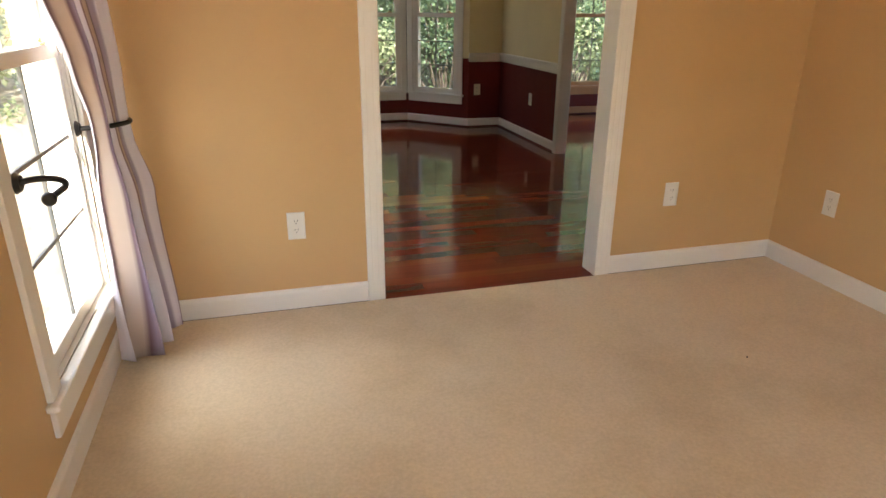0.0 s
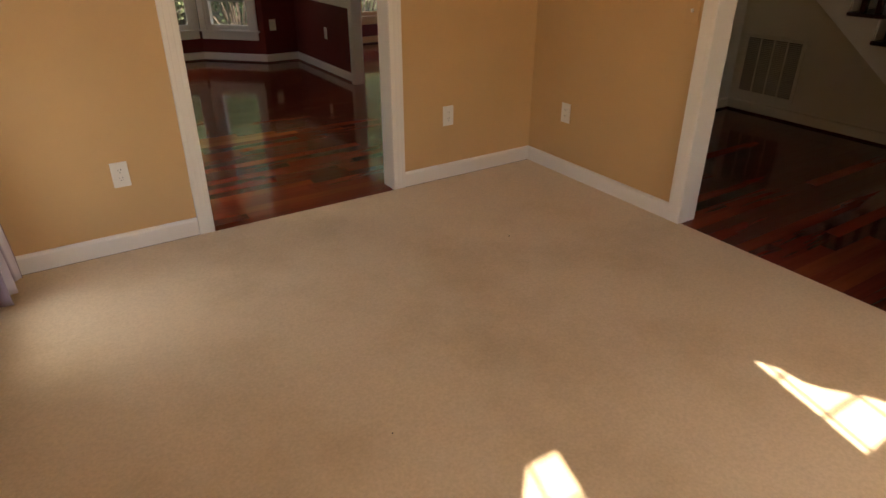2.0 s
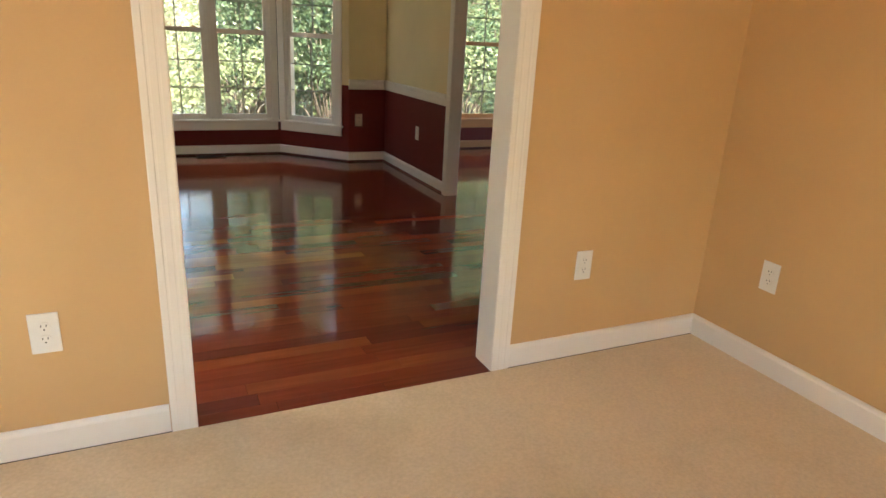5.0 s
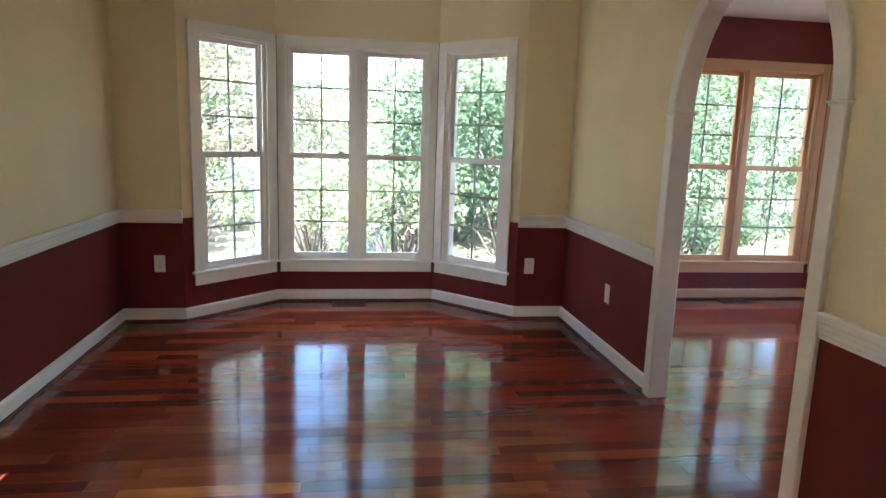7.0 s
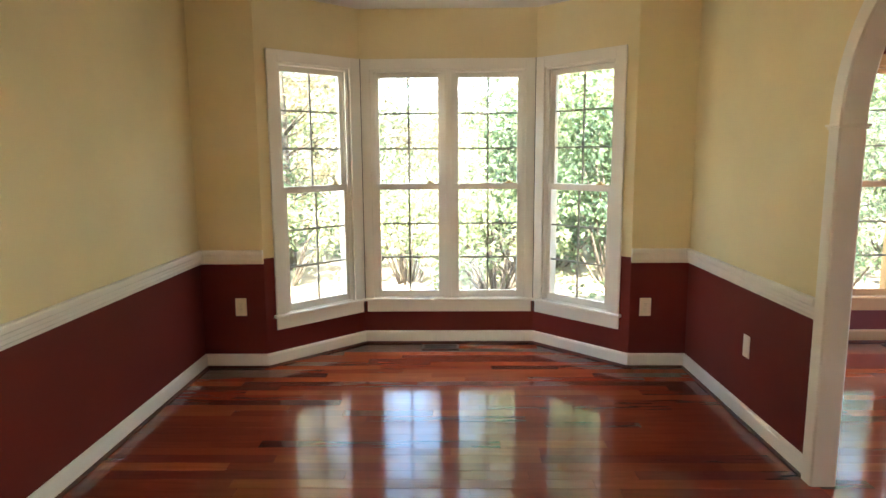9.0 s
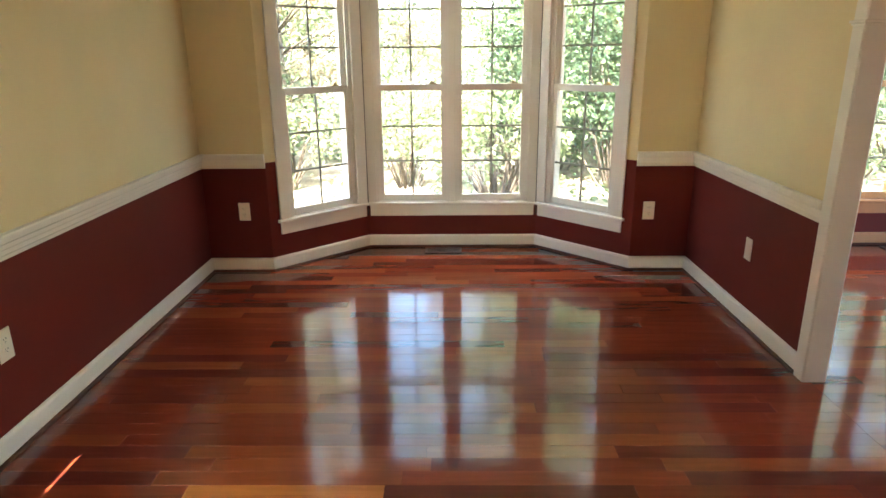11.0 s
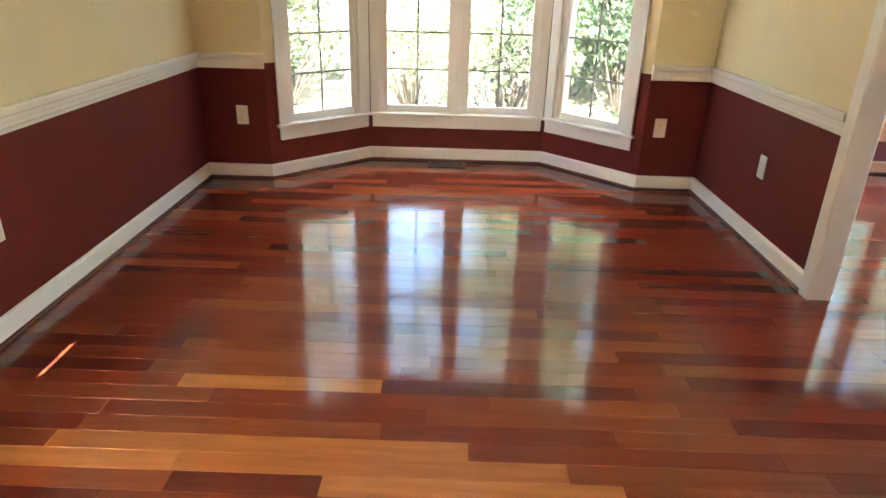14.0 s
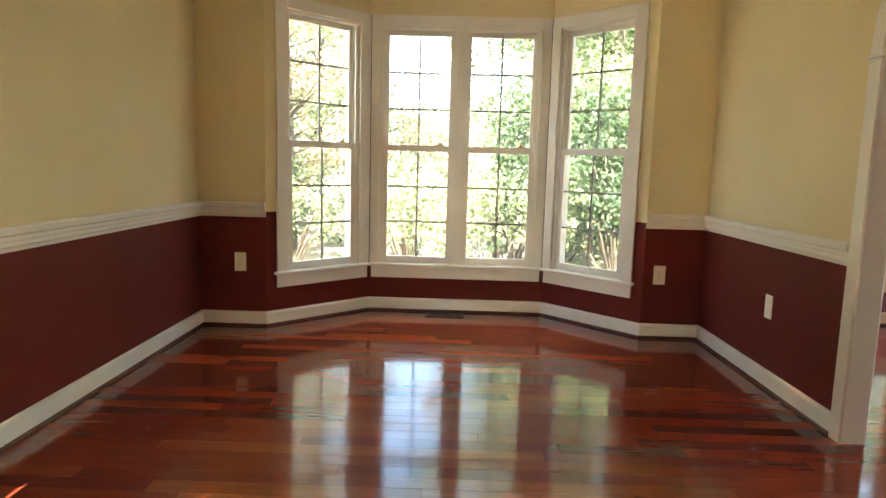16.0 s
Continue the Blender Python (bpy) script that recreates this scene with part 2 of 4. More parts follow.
BRASS.node_tree.nodes["Principled BSDF"].inputs["Metallic"].default_value = 0.7
SHADE, sn, sb = material("shade_cloth")
sb.inputs["Base Color"].default_value = (0.85, 0.82, 0.74, 1)
tl = sn.nodes.new("ShaderNodeBsdfTranslucent"); tl.inputs[0].default_value = (0.85, 0.80, 0.70, 1)
sx = sn.nodes.new("ShaderNodeMixShader"); sx.inputs[0].default_value = 0.6
sn.links.new(sb.outputs[0], sx.inputs[1]); sn.links.new(tl.outputs[0], sx.inputs[2]); sn.links.new(sx.outputs[0], sn.nodes["Material Output"].inputs[0])
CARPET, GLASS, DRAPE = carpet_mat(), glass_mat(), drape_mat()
WOOD = {
    "honey": wood_floor("honey_cherry", [(0.0, (0.41, 0.140, 0.040)), (1.0, (0.50, 0.190, 0.058))]),
    "orange": wood_floor("orange_cherry", [(0.0, (0.22, 0.050, 0.020)), (1.0, (0.28, 0.072, 0.028))]),
    "red": wood_floor("red_cherry", [(0.0, (0.165, 0.029, 0.015)), (1.0, (0.225, 0.044, 0.020))]),
    "dark": wood_floor("dark_cherry", [(0.0, (0.112, 0.021, 0.014)), (1.0, (0.148, 0.027, 0.017))]),
}
BARK = rough_mat("bark", [(0.3, (0.05, 0.038, 0.028)), (0.7, (0.16, 0.125, 0.095))], 9.0, 0.95, 0.9, (6, 6, 1.2), 0.03)
LEAF_A = leaf_mat("broad_leaves", (0.060, 0.092, 0.044), (0.215, 0.265, 0.125))
LEAF_D = leaf_mat("dark_glossy_leaves", (0.032, 0.062, 0.034), (0.145, 0.20, 0.105), 0.28)
LEAF_C = leaf_mat("tan_dry_leaves", (0.20, 0.16, 0.10), (0.38, 0.31, 0.20))
LEAF_B = leaf_mat("yellow_green_leaves", (0.12, 0.15, 0.075), (0.31, 0.35, 0.20))
CONCRETE = rough_mat("pale_concrete", [(0.3, (0.42, 0.39, 0.35)), (0.7, (0.55, 0.52, 0.47))], 5.0, 0.9, 0.3, (1, 1, 1), 0.005)
SOIL = rough_mat("leaf_litter_ground", [(0.25, (0.13, 0.10, 0.065)), (0.5, (0.27, 0.22, 0.155)), (0.75, (0.38, 0.33, 0.25))], 2.4, 0.95, 0.8, (1, 1, 1), 0.05)


# ---- mesh helpers ----
def box(bm, x0, x1, y0, y1, z0, z1, mi=0, m=None, bevel=0.0):
    vs = [bm.verts.new((x, y, z)) for z in (z0, z1) for x, y in ((x0, y0), (x1, y0), (x1, y1), (x0, y1))]
    fs = [bm.faces.new([vs[i] for i in f]) for f in ((3, 2, 1, 0), (4, 5, 6, 7), (0, 1, 5, 4), (1, 2, 6, 5), (2, 3, 7, 6), (3, 0, 4, 7))]
    for f in fs:
        f.material_index = mi
    if bevel:
        es = list({e for f in fs for e in f.edges})
        r = bmesh.ops.bevel(bm, geom=es, offset=bevel, segments=2, profile=0.5, affect='EDGES')
        vs = list({v for f in r["faces"] for v in f.verts} | {v for v in vs if v.is_valid})
    if m is not None:
        bmesh.ops.transform(bm, matrix=m, verts=vs)
    return vs


def prism(bm, pts, d0, d1, m=None, mi=0):
    """A flat outline of (s, z) points, given depth along the local y."""
    a = [bm.verts.new((s, d0, z)) for s, z in pts]
    b = [bm.verts.new((s, d1, z)) for s, z in pts]
    n = len(pts)
    fs = [bm.faces.new(a), bm.faces.new(b[::-1])]
    fs += [bm.faces.new((a[i], b[i], b[(i + 1) % n], a[(i + 1) % n])) for i in range(n)]
    for f in fs:
        f.material_index = mi
    if m is not None:
        bmesh.ops.transform(bm, matrix=m, verts=a + b)


def rings(bm, loops, close=True, caps=True, mi=0):
    """Joins loops of points of one count into a skin."""
    vs = [[bm.verts.new(p) for p in l] for l in loops]
    n = len(loops[0])
    for a, b in zip(vs, vs[1:]):
        for i in range(n if close else n - 1):
            f = bm.faces.new((a[i], a[(i + 1) % n], b[(i + 1) % n], b[i]))
            f.material_index = mi
    if caps and close:
        bm.faces.new(vs[0][::-1]); bm.faces.new(vs[-1])
    return vs


def tube(bm, pts, radii, sides=8):
    loops = []
    pts = [Vector(p) for p in pts]
    for i, p in enumerate(pts):
        d = (pts[min(i + 1, len(pts) - 1)] - pts[max(i - 1, 0)]).normalized()
        q = d.to_track_quat('Z', 'Y')
        r = radii[i] if hasattr(radii, "__len__") else radii
        loops.append([p + q @ Vector((r * math.cos(6.2832 * k / sides), r * math.sin(6.2832 * k / sides), 0)) for k in range(sides)])
    rings(bm, loops)


def done(name, bm, mats, smooth=False):
    bmesh.ops.recalc_face_normals(bm, faces=bm.faces[:])
    me = bpy.data.meshes.new(name)
    bm.to_mesh(me)
    bm.free()
    for mt in (mats if isinstance(mats, (list, tuple)) else [mats]):
        me.materials.append(mt)
    if smooth:
        me.shade_smooth()
    return me


def thing(name, bm, mats, label="", category="", group="", kind="", smooth=False):
    return tagged(new(name, done(name, bm, mats, smooth)), label, category, group, kind)


def part(name, bm, mats, parent, label="", smooth=False):
    ob = new(name, done(name, bm, mats, smooth))
    ob.parent = parent
    return tagged(ob, label)


def empty(name, m=None, label="", category="", group="", kind=""):
    ob = new(name)
    ob.empty_display_size = 0.1
    if m is not None:
        ob.matrix_world = m
    return tagged(ob, label, category, group, kind)


def side(x, y, x2, y2):
    """The frame of a wall from (x, y) to (x2, y2): local x along it, y into the room on its left, z up."""
    return pose(x, y, 0, 0, 0, math.degrees(math.atan2(y2 - y, x2 - x)))


def moulding(bm, pts, profile, mi=0):
    """A profile of (out, z) points run along a floor line with mitred corners; the room is on the left."""
    P = [Vector(p) for p in pts]
    loops = []
    for i, p in enumerate(P):
        a = (P[i] - P[i - 1]).normalized() if i else (P[1] - P[0]).normalized()
        b = (P[i + 1] - P[i]).normalized() if i < len(P) - 1 else a
        na, nb = Vector((-a.y, a.x)), Vector((-b.y, b.x))
        n = (na + nb) / (1 + na.dot(nb))
        loops.append([(p.x + n.x * o, p.y + n.y * o, z) for o, z in profile])
    rings(bm, loops, mi=mi)


def arch_line(c, hw, spring, rise, z0=0.0, n=28):
    """Points and outward normals of an arched opening's edge, from one foot to the other."""
    out = [((c - hw, z0), (-1, 0)), ((c - hw, spring), (-1, 0))]
    for k in range(1, n):
        a = math.pi * (1 - k / n)
        v = Vector((math.cos(a) / hw, math.sin(a) / rise)).normalized()
        out.append(((c + hw * math.cos(a), spring + rise * math.sin(a)), (v.x, v.y)))
    return out + [((c + hw, spring), (1, 0)), ((c + hw, z0), (1, 0))]


def slab(bm, cells, d0, d1, m=None):
    """Flat cells ((s, z) outlines with a material each) that share corners, made one thick slab."""
    front, back, count = {}, {}, {}
    key = lambda p: (round(p[0], 4), round(p[1], 4))
    for pts, _ in cells:
        for p in pts:
            if key(p) not in front:
                front[key(p)], back[key(p)] = bm.verts.new((p[0], d1, p[1])), bm.verts.new((p[0], d0, p[1]))
        for p, q in zip(pts, pts[1:] + pts[:1]):
            e = frozenset((key(p), key(q)))
            count[e] = count.get(e, 0) + 1
    for pts, mi in cells:
        bm.faces.new([front[key(p)] for p in pts]).material_index = mi
        bm.faces.new([back[key(p)] for p in reversed(pts)]).material_index = mi
        for p, q in zip(pts, pts[1:] + pts[:1]):
            if count[frozenset((key(p), key(q)))] == 1:
                bm.faces.new((front[key(q)], front[key(p)], back[key(p)], back[key(q)])).material_index = mi
    if m is not None:
        bmesh.ops.transform(bm, matrix=m, verts=list(front.values()) + list(back.values()))


def arch_wall(bm, m, s0, s1, z0, top, c, hw, spring, rise, d0, d1, mi=0, foot=None):
    """A wall round an arched opening; with foot, the part from foot up to z0 beside the opening takes the second material."""
    line = [p for p, _ in arch_line(c, hw, spring, rise, z0)][1:-1]
    cells = [([(s0, z0), (c - hw, z0), (c - hw, spring), (c - hw, top), (s0, top)], mi), ([(c + hw, z0), (s1, z0), (s1, top), (c + hw, top), (c + hw, spring)], mi)]
    cells += [([p, q, (q[0], top), (p[0], top)], mi) for p, q in zip(line, line[1:])]
    if foot is not None:
        cells += [([(s0, foot), (c - hw, foot), (c - hw, z0), (s0, z0)], 1), ([(c + hw, foot), (s1, foot), (s1, z0), (c + hw, z0)], 1)]
    slab(bm, cells, d0, d1, m)


def arch_run(bm, m, c, hw, spring, rise, profile, mi=0):
    loops = [[m @ Vector((p[0] + n[0] * w, d, p[1] + n[1] * w)) for w, d in profile] for p, n in arch_line(c, hw, spring, rise)]
    rings(bm, loops, mi=mi)


CASING = [(0.0, 0.0), (0.0, 0.013), (0.004, 0.016), (0.020, 0.016), (0.023, 0.0152), (0.028, 0.0152), (0.031, 0.016), (0.048, 0.017),
          (0.051, 0.0165), (0.056, 0.0165), (0.059, 0.018), (0.076, 0.018), (0.078, 0.016), (0.078, 0.0)]
PLAIN = [(0.0, 0.0), (0.0, 0.014), (0.006, 0.022), (0.074, 0.022), (0.078, 0.017), (0.078, 0.0)]


def arch_trim(name, m, c, hw, spring, rise, thick, mats, label, profile, steps):
    """Jamb lining, fluted casings on both faces and the little capitals where the curve springs. The wall lies from local y 0 back to -thick."""
    root = empty(name, m, label, "door frame", "arched openings", "structure")
    eye = Matrix.Identity(4)
    bm = bmesh.new()
    arch_run(bm, eye, c, hw, spring, rise, [(0.0, 0.001), (0.0, -thick - 0.001), (0.014, -thick - 0.001), (0.014, 0.001)])
    part("jamb_lining", bm, mats, root)
    for sgn, base in ((1, 0.0), (-1, -thick)):
        bm = bmesh.new()
        arch_run(bm, eye, c, hw, spring, rise, [(w, base + sgn * d) for w, d in profile])
        part("casing", bm, mats, root)
    for sx in (-1, 1):
        bm = bmesh.new()
        for z0, z1, o in steps:
            a, b = c + sx * (hw - o), c + sx * (hw + 0.079 + o)
            box(bm, min(a, b), max(a, b), -thick - 0.019 - o, 0.019 + o, spring + z0, spring + z1, bevel=0.003)
        part("capital", bm, mats, root, "moulded capital at the spring of the arch")
    return root


# ---- large structure ----
TOP = 2.46
bm = bmesh.new()
box(bm, -2.18, 1.065, -4.28, 0.0, -0.08, 0.004)
thing("floor_living_carpet", bm, CARPET, "beige cut-pile carpet, faintly worn and stained", "carpet", kind="structure")
bm = bmesh.new()
box(bm, -2.35, 4.75, -4.45, 5.1, -0.16, -0.085)
box(bm, -2.35, 4.75, 0.0, 5.1, -0.085, -0.012)
box(bm, 1.065, 4.75, -4.45, 0.0, -0.085, -0.012)
thing("floor", bm, SLOT, "dark subfloor under the boards", "floor", kind="structure")
bm = bmesh.new()
box(bm, -2.4, 4.8, -4.5, 5.2, TOP, TOP + 0.25)
thing("ceiling", bm, CEIL, "flat white painted ceiling", "ceiling", kind="structure")

# living room
LX, RX = -2.174, 1.060
DOOR_C, DOOR_HW = -0.539, 0.539          # opening to the dining room
SPRING, RISE = 1.53, 0.60
bm = bmesh.new()
m_ls = side(LX, 0.02, RX, 0.02)             # local y runs +y: the wall is 0 to 0.05 behind the living face
arch_wall(bm, m_ls, -0.2, RX - LX + 0.05, 0.0, TOP, DOOR_C - LX, DOOR_HW + 0.013, SPRING, RISE + 0.013, 0.0, 0.05)
thing("wall_living_north", bm, TAN, "tan painted wall with an arched opening", "wall", kind="structure")
FOY_C, FOY_HW = -1.793, 0.533
bm = bmesh.new()
m_lr = side(RX, -4.28, RX, 0.02)            # local y runs -x, into the living room
arch_wall(bm, m_lr, 0.0, 4.33, 0.0, TOP, FOY_C + 4.28, FOY_HW + 0.013, SPRING, RISE + 0.013, -0.055, 0.0)
thing("wall_living_east", bm, TAN, "tan painted wall with an opening to the hall", "wall", kind="structure")
bm = bmesh.new()
arch_wall(bm, m_lr, 0.0, 4.43, 0.0, TOP, FOY_C + 4.28, FOY_HW + 0.013, SPRING, RISE + 0.013, -0.11, -0.055)
thing("wall_hall_west", bm, FOYER, "grey-beige painted hall wall", "wall", kind="structure")


def holed(bm, m, s0, s1, z0, z1, hole, d0, d1, split=None):
    """A wall with one window hole (s, s, z, z); below split it takes the second material."""
    a, b, c, d = hole
    ss, zs = [s0, a, b, s1], sorted({z0, c, d, z1} | ({split} if split is not None else set()))
    cells = []
    for x0, x1 in zip(ss, ss[1:]):
        for y0, y1 in zip(zs, zs[1:]):
            if not (x0 == a and c <= y0 < d):
                cells.append(([(x0, y0), (x1, y0), (x1, y1), (x0, y1)], 1 if split is not None and y0 < split else 0))
    slab(bm, cells, d0, d1, m)


HOLE_Z0, HOLE_Z1 = 0.355, 2.035
m_lw = side(LX, 0.02, LX, -4.4)             # local x runs -y from the corner, local y into the room
WL = (0.176, 0.936)
bm = bmesh.new()
holed(bm, m_lw, -0.1, 4.42, 0.0, TOP, (WL[0], WL[1], 0.285, HOLE_Z1), -0.15, 0.0)
thing("wall_living_west", bm, TAN, "tan painted outer wall with a sash window", "wall", kind="structure")
m_lf = side(LX, -4.28, 1.2, -4.28)          # front wall, local y into the room
FRONT = (0.35, 2.85)
bm = bmesh.new()
holed(bm, m_lf, -0.1, 3.30, 0.0, TOP, (FRONT[0], FRONT[1], 0.40, 2.22), -0.15, 0.0)
thing("wall_front", bm, TAN, "tan painted front wall with a wide window", "wall", kind="structure")

# out of view; the window is added only to let sun brighten the hall
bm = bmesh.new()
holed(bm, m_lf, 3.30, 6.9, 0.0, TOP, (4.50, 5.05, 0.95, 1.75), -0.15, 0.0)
thing("wall_hall_south", bm, FOYER, "grey-beige painted hall wall with an unseen window added for light", "wall", kind="structure")

# dining room
DX0, DX1, DY0, DY1 = -2.172, 1.070, 0.122, 4.276
SPLIT = 0.75
ARCH_C, ARCH_HW = 2.172, 0.535
bm = bmesh.new()
m_ds = side(DX0, DY0, DX1, DY0)             # local y +y into the dining room
arch_wall(bm, m_ds, 0.0, DX1 - DX0, SPLIT, TOP, DOOR_C - DX0, DOOR_HW + 0.013, SPRING, RISE + 0.013, -0.052, 0.0, 0, 0.0)
thing("wall_dining_south", bm, [CREAM, MAROON], "cream wall over a maroon dado with an arched opening", "wall", kind="structure")
bm = bmesh.new()
m_de = side(DX1, DY0, DX1, DY1)             # local x +y, local y -x into the dining room
ac = ARCH_C - DY0
arch_wall(bm, m_de, -0.05, DY1 - DY0 + 0.1, SPLIT, TOP, ac, ARCH_HW + 0.013, SPRING, RISE + 0.013, -0.033, 0.0, 0, 0.0)
thing("wall_dining_east", bm, [CREAM, MAROON], "cream wall over a maroon dado with an arched opening", "wall", kind="structure")
bm = bmesh.new()
arch_wall(bm, m_de, 0.0, DY1 - DY0 + 0.1, 0.0, TOP, ac, ARCH_HW + 0.013, SPRING, RISE + 0.013, -0.067, -0.033)
thing("wall_red_room_west", bm, CRIMSON, "crimson painted wall with an arched opening", "wall", kind="structure")
bm = bmesh.new()
m_dw = side(DX0, DY1, DX0, DY0)
WD = (DY1 - 1.37, DY1 - 0.60)
holed(bm, m_dw, -0.14, DY1 - DY0 + 0.1, 0.0, TOP, (WD[0], WD[1], 0.70, HOLE_Z1), -0.14, 0.0, SPLIT)
thing("wall_dining_west", bm, [CREAM, MAROON], "cream wall over a maroon dado", "wall", kind="structure")


def bay(x0, x1, elbow_l, elbow_r, y_wall, y_bay, corner_l, corner_r, mats, split, who, trim, first):
    """The window wall of a room with a canted bay: two stubs, two canted sides and the middle."""
    runs = [("stub", (x1, y_wall), (elbow_r, y_wall)), ("side", (elbow_r, y_wall), (corner_r, y_bay)), ("back", (corner_r, y_bay), (corner_l, y_bay)),
            ("side", (corner_l, y_bay), (elbow_l, y_wall)), ("stub", (elbow_l, y_wall), (x0, y_wall))]
    k = first
    for i, (kind, a, b) in enumerate(runs):
        m = side(*a, *b)
        L = math.dist(a, b)
        bm = bmesh.new()
        if kind == "stub":
            e0, e1 = (0.10, 0.0) if i == 0 else (0.0, 0.06)
            slab(bm, [([(-e0, z), (L + e1, z), (L + e1, w), (-e0, w)], q) for z, w, q in ((0.0, split, 1), (split, TOP, 0))], -0.14, 0.0, m)
        elif kind == "side":
            near = 0.150 if i == 1 else L - 0.150        # reveal nearest the elbow
            far = 0.725 if i == 1 else L - 0.725
            e0, e1 = (0.0, 0.06) if i == 1 else (0.06, 0.0)
            holed(bm, m, -e0, L + e1, 0.0, TOP, (min(near, far), max(near, far), HOLE_Z0, HOLE_Z1), -0.14, 0.0, split)
            sash_window("window_%d" % k, m, [(min(near, far), max(near, far))], trim, 0.075 if i == 1 else 0.0, 0.0 if i == 1 else 0.075, L)
            k += 1
        else:
            inset = 0.075
            holed(bm, m, -0.06, L + 0.06, 0.0, TOP, (inset, L - inset, HOLE_Z0, HOLE_Z1), -0.14, 0.0, split)
            half = L / 2
            win = sash_window("window_%d" % k, m, [(inset, half - 0.022), (half + 0.022, L - inset)], trim, 0.0, 0.0, L)
            # a near-black strip fills each corner gap, in place of its shade
            for s0 in (0.0, L - 0.009):
                bm2 = bmesh.new()
                box(bm2, s0, s0 + 0.009, 0.002, 0.0145, HOLE_Z0 - 0.10, HOLE_Z1 + 0.078)
                part("joint_shade_strip", bm2, SLOT, win, "dark strip in place of the shade in the casing joint")
            k += 1
        thing("wall_%s_bay_%d" % (who, i + 1), bm, mats, "painted wall of the window bay", "wall", kind="structure")


def sash(bm, s0, s1, z0, z1, d0, d1, stile=0.038, top=0.038, bottom=0.045):
    box(bm, s0, s0 + stile, d0, d1, z0, z1, bevel=0.003)
    box(bm, s1 - stile, s1, d0, d1, z0, z1, bevel=0.003)
    box(bm, s0 + stile, s1 - stile, d0, d1, z0, z0 + bottom, bevel=0.003)
    box(bm, s0 + stile, s1 - stile, d0, d1, z1 - top, z1, bevel=0.003)
    return s0 + stile, s1 - stile, z0 + bottom, z1 - top


def sash_window(name, m, units, trim, cut0, cut1, length, z0=HOLE_Z0, z1=HOLE_Z1, rail=1.195, cols=2, rows=3, casing=0.078, locks=True, sill_out=0.035, apron=0.085, bar=0.0062):
    """Double-hung windows side by side in one casing: jambs, two sashes each with muntins and single panes, locks, stool and apron."""
    root = empty(name, m, "white double-hung sash window with divided panes, shut", "window", "", "structure")
    a, b = units[0][0], units[-1][1]
    bm = bmesh.new()
    o0, o1 = max(cut0, a - casing) if cut0 else 0.009, min(length - cut1, b + casing) if cut1 else length - 0.009
    for x0, x1, y0, y1 in ((o0, a, z0, z1 + casing), (b, o1, z0, z1 + casing), (a, b, z1, z1 + casing)):
        box(bm, x0, x1, 0.0, 0.018, y0, y1, bevel=0.003)
    for (_, p), (q, _) in zip(units, units[1:]):
        box(bm, p, q, -0.10, 0.012, z0, z1, bevel=0.003)
    part("casing", bm, trim, root)
    bm = bmesh.new()
    for p, q in units:
        box(bm, p, p + 0.016, -0.14, 0.0, z0, z1)
        box(bm, q - 0.016, q, -0.14, 0.0, z0, z1)
        box(bm, p + 0.016, q - 0.016, -0.14, 0.0, z1 - 0.014, z1)
        for x in (p + 0.016, q - 0.026):
            box(bm, x, x + 0.010, -0.055, -0.042, z0, z1 - 0.014)
            box(bm, x, x + 0.010, -0.018, -0.006, z0, z1 - 0.014)
    part("window_frame", bm, trim, root)
    bm = bmesh.new()
    box(bm, o0 - (0.02 if cut0 else 0), o1 + (0.02 if cut1 else 0), -0.0, sill_out, z0 - 0.022, z0, bevel=0.006)
    box(bm, a, b, -0.14, 0.0, z0 - 0.022, z0 + 0.002)
    part("window_sill", bm, trim, root)
    bm = bmesh.new()
    box(bm, o0 + (0.0 if cut0 else 0.012), o1 - (0.0 if cut1 else 0.012), 0.0, 0.016, z0 - 0.022 - apron, z0 - 0.022, bevel=0.004)
    part("apron", bm, trim, root)
    for p, q in units:
        p, q = p + 0.018, q - 0.018
        for nm, y0, y1, d0, d1 in (("upper_sash", rail - 0.022, z1 - 0.015, -0.080, -0.050), ("lower_sash", z0 + 0.003, rail + 0.022, -0.046, -0.016)):
            bm = bmesh.new()
            bt, tp = (0.044, 0.034) if nm == "upper_sash" else (0.048, 0.044)
            g0, g1, h0, h1 = sash(bm, p, q, y0, y1, d0, d1, 0.036, tp, bt)
            s_ob = part(nm, bm, trim, root)
            mid = (d0 + d1) / 2
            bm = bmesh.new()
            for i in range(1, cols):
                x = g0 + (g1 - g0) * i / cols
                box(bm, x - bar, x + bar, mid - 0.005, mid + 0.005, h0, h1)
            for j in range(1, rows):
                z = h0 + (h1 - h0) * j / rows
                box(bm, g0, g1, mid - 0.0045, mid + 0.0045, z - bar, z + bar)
            part("muntins", bm, MUNTIN, s_ob, "thin grey muntin grid, darkened to look backlit")
            w, h = (g1 - g0) / cols, (h1 - h0) / rows
            for i in range(cols):
                for j in range(rows):
                    bm = bmesh.new()
                    box(bm, g0 + w * i + 0.001, g0 + w * (i + 1) - 0.001, mid - 0.0015, mid + 0.0015, h0 + h * j + 0.001, h0 + h * (j + 1) - 0.001)
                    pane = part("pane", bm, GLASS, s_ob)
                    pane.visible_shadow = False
        if locks:
            bm = bmesh.new()
            c = p + (q - p) * 0.19
            box(bm, c - 0.028, c + 0.028, -0.046, -0.018, rail + 0.022, rail + 0.030, bevel=0.003)
            box(bm, c - 0.012, c + 0.016, -0.040, -0.022, rail + 0.030, rail + 0.044, bevel=0.004)
            part("sash_lock", bm, BRASS, root, "small brass sash lock")
    return root


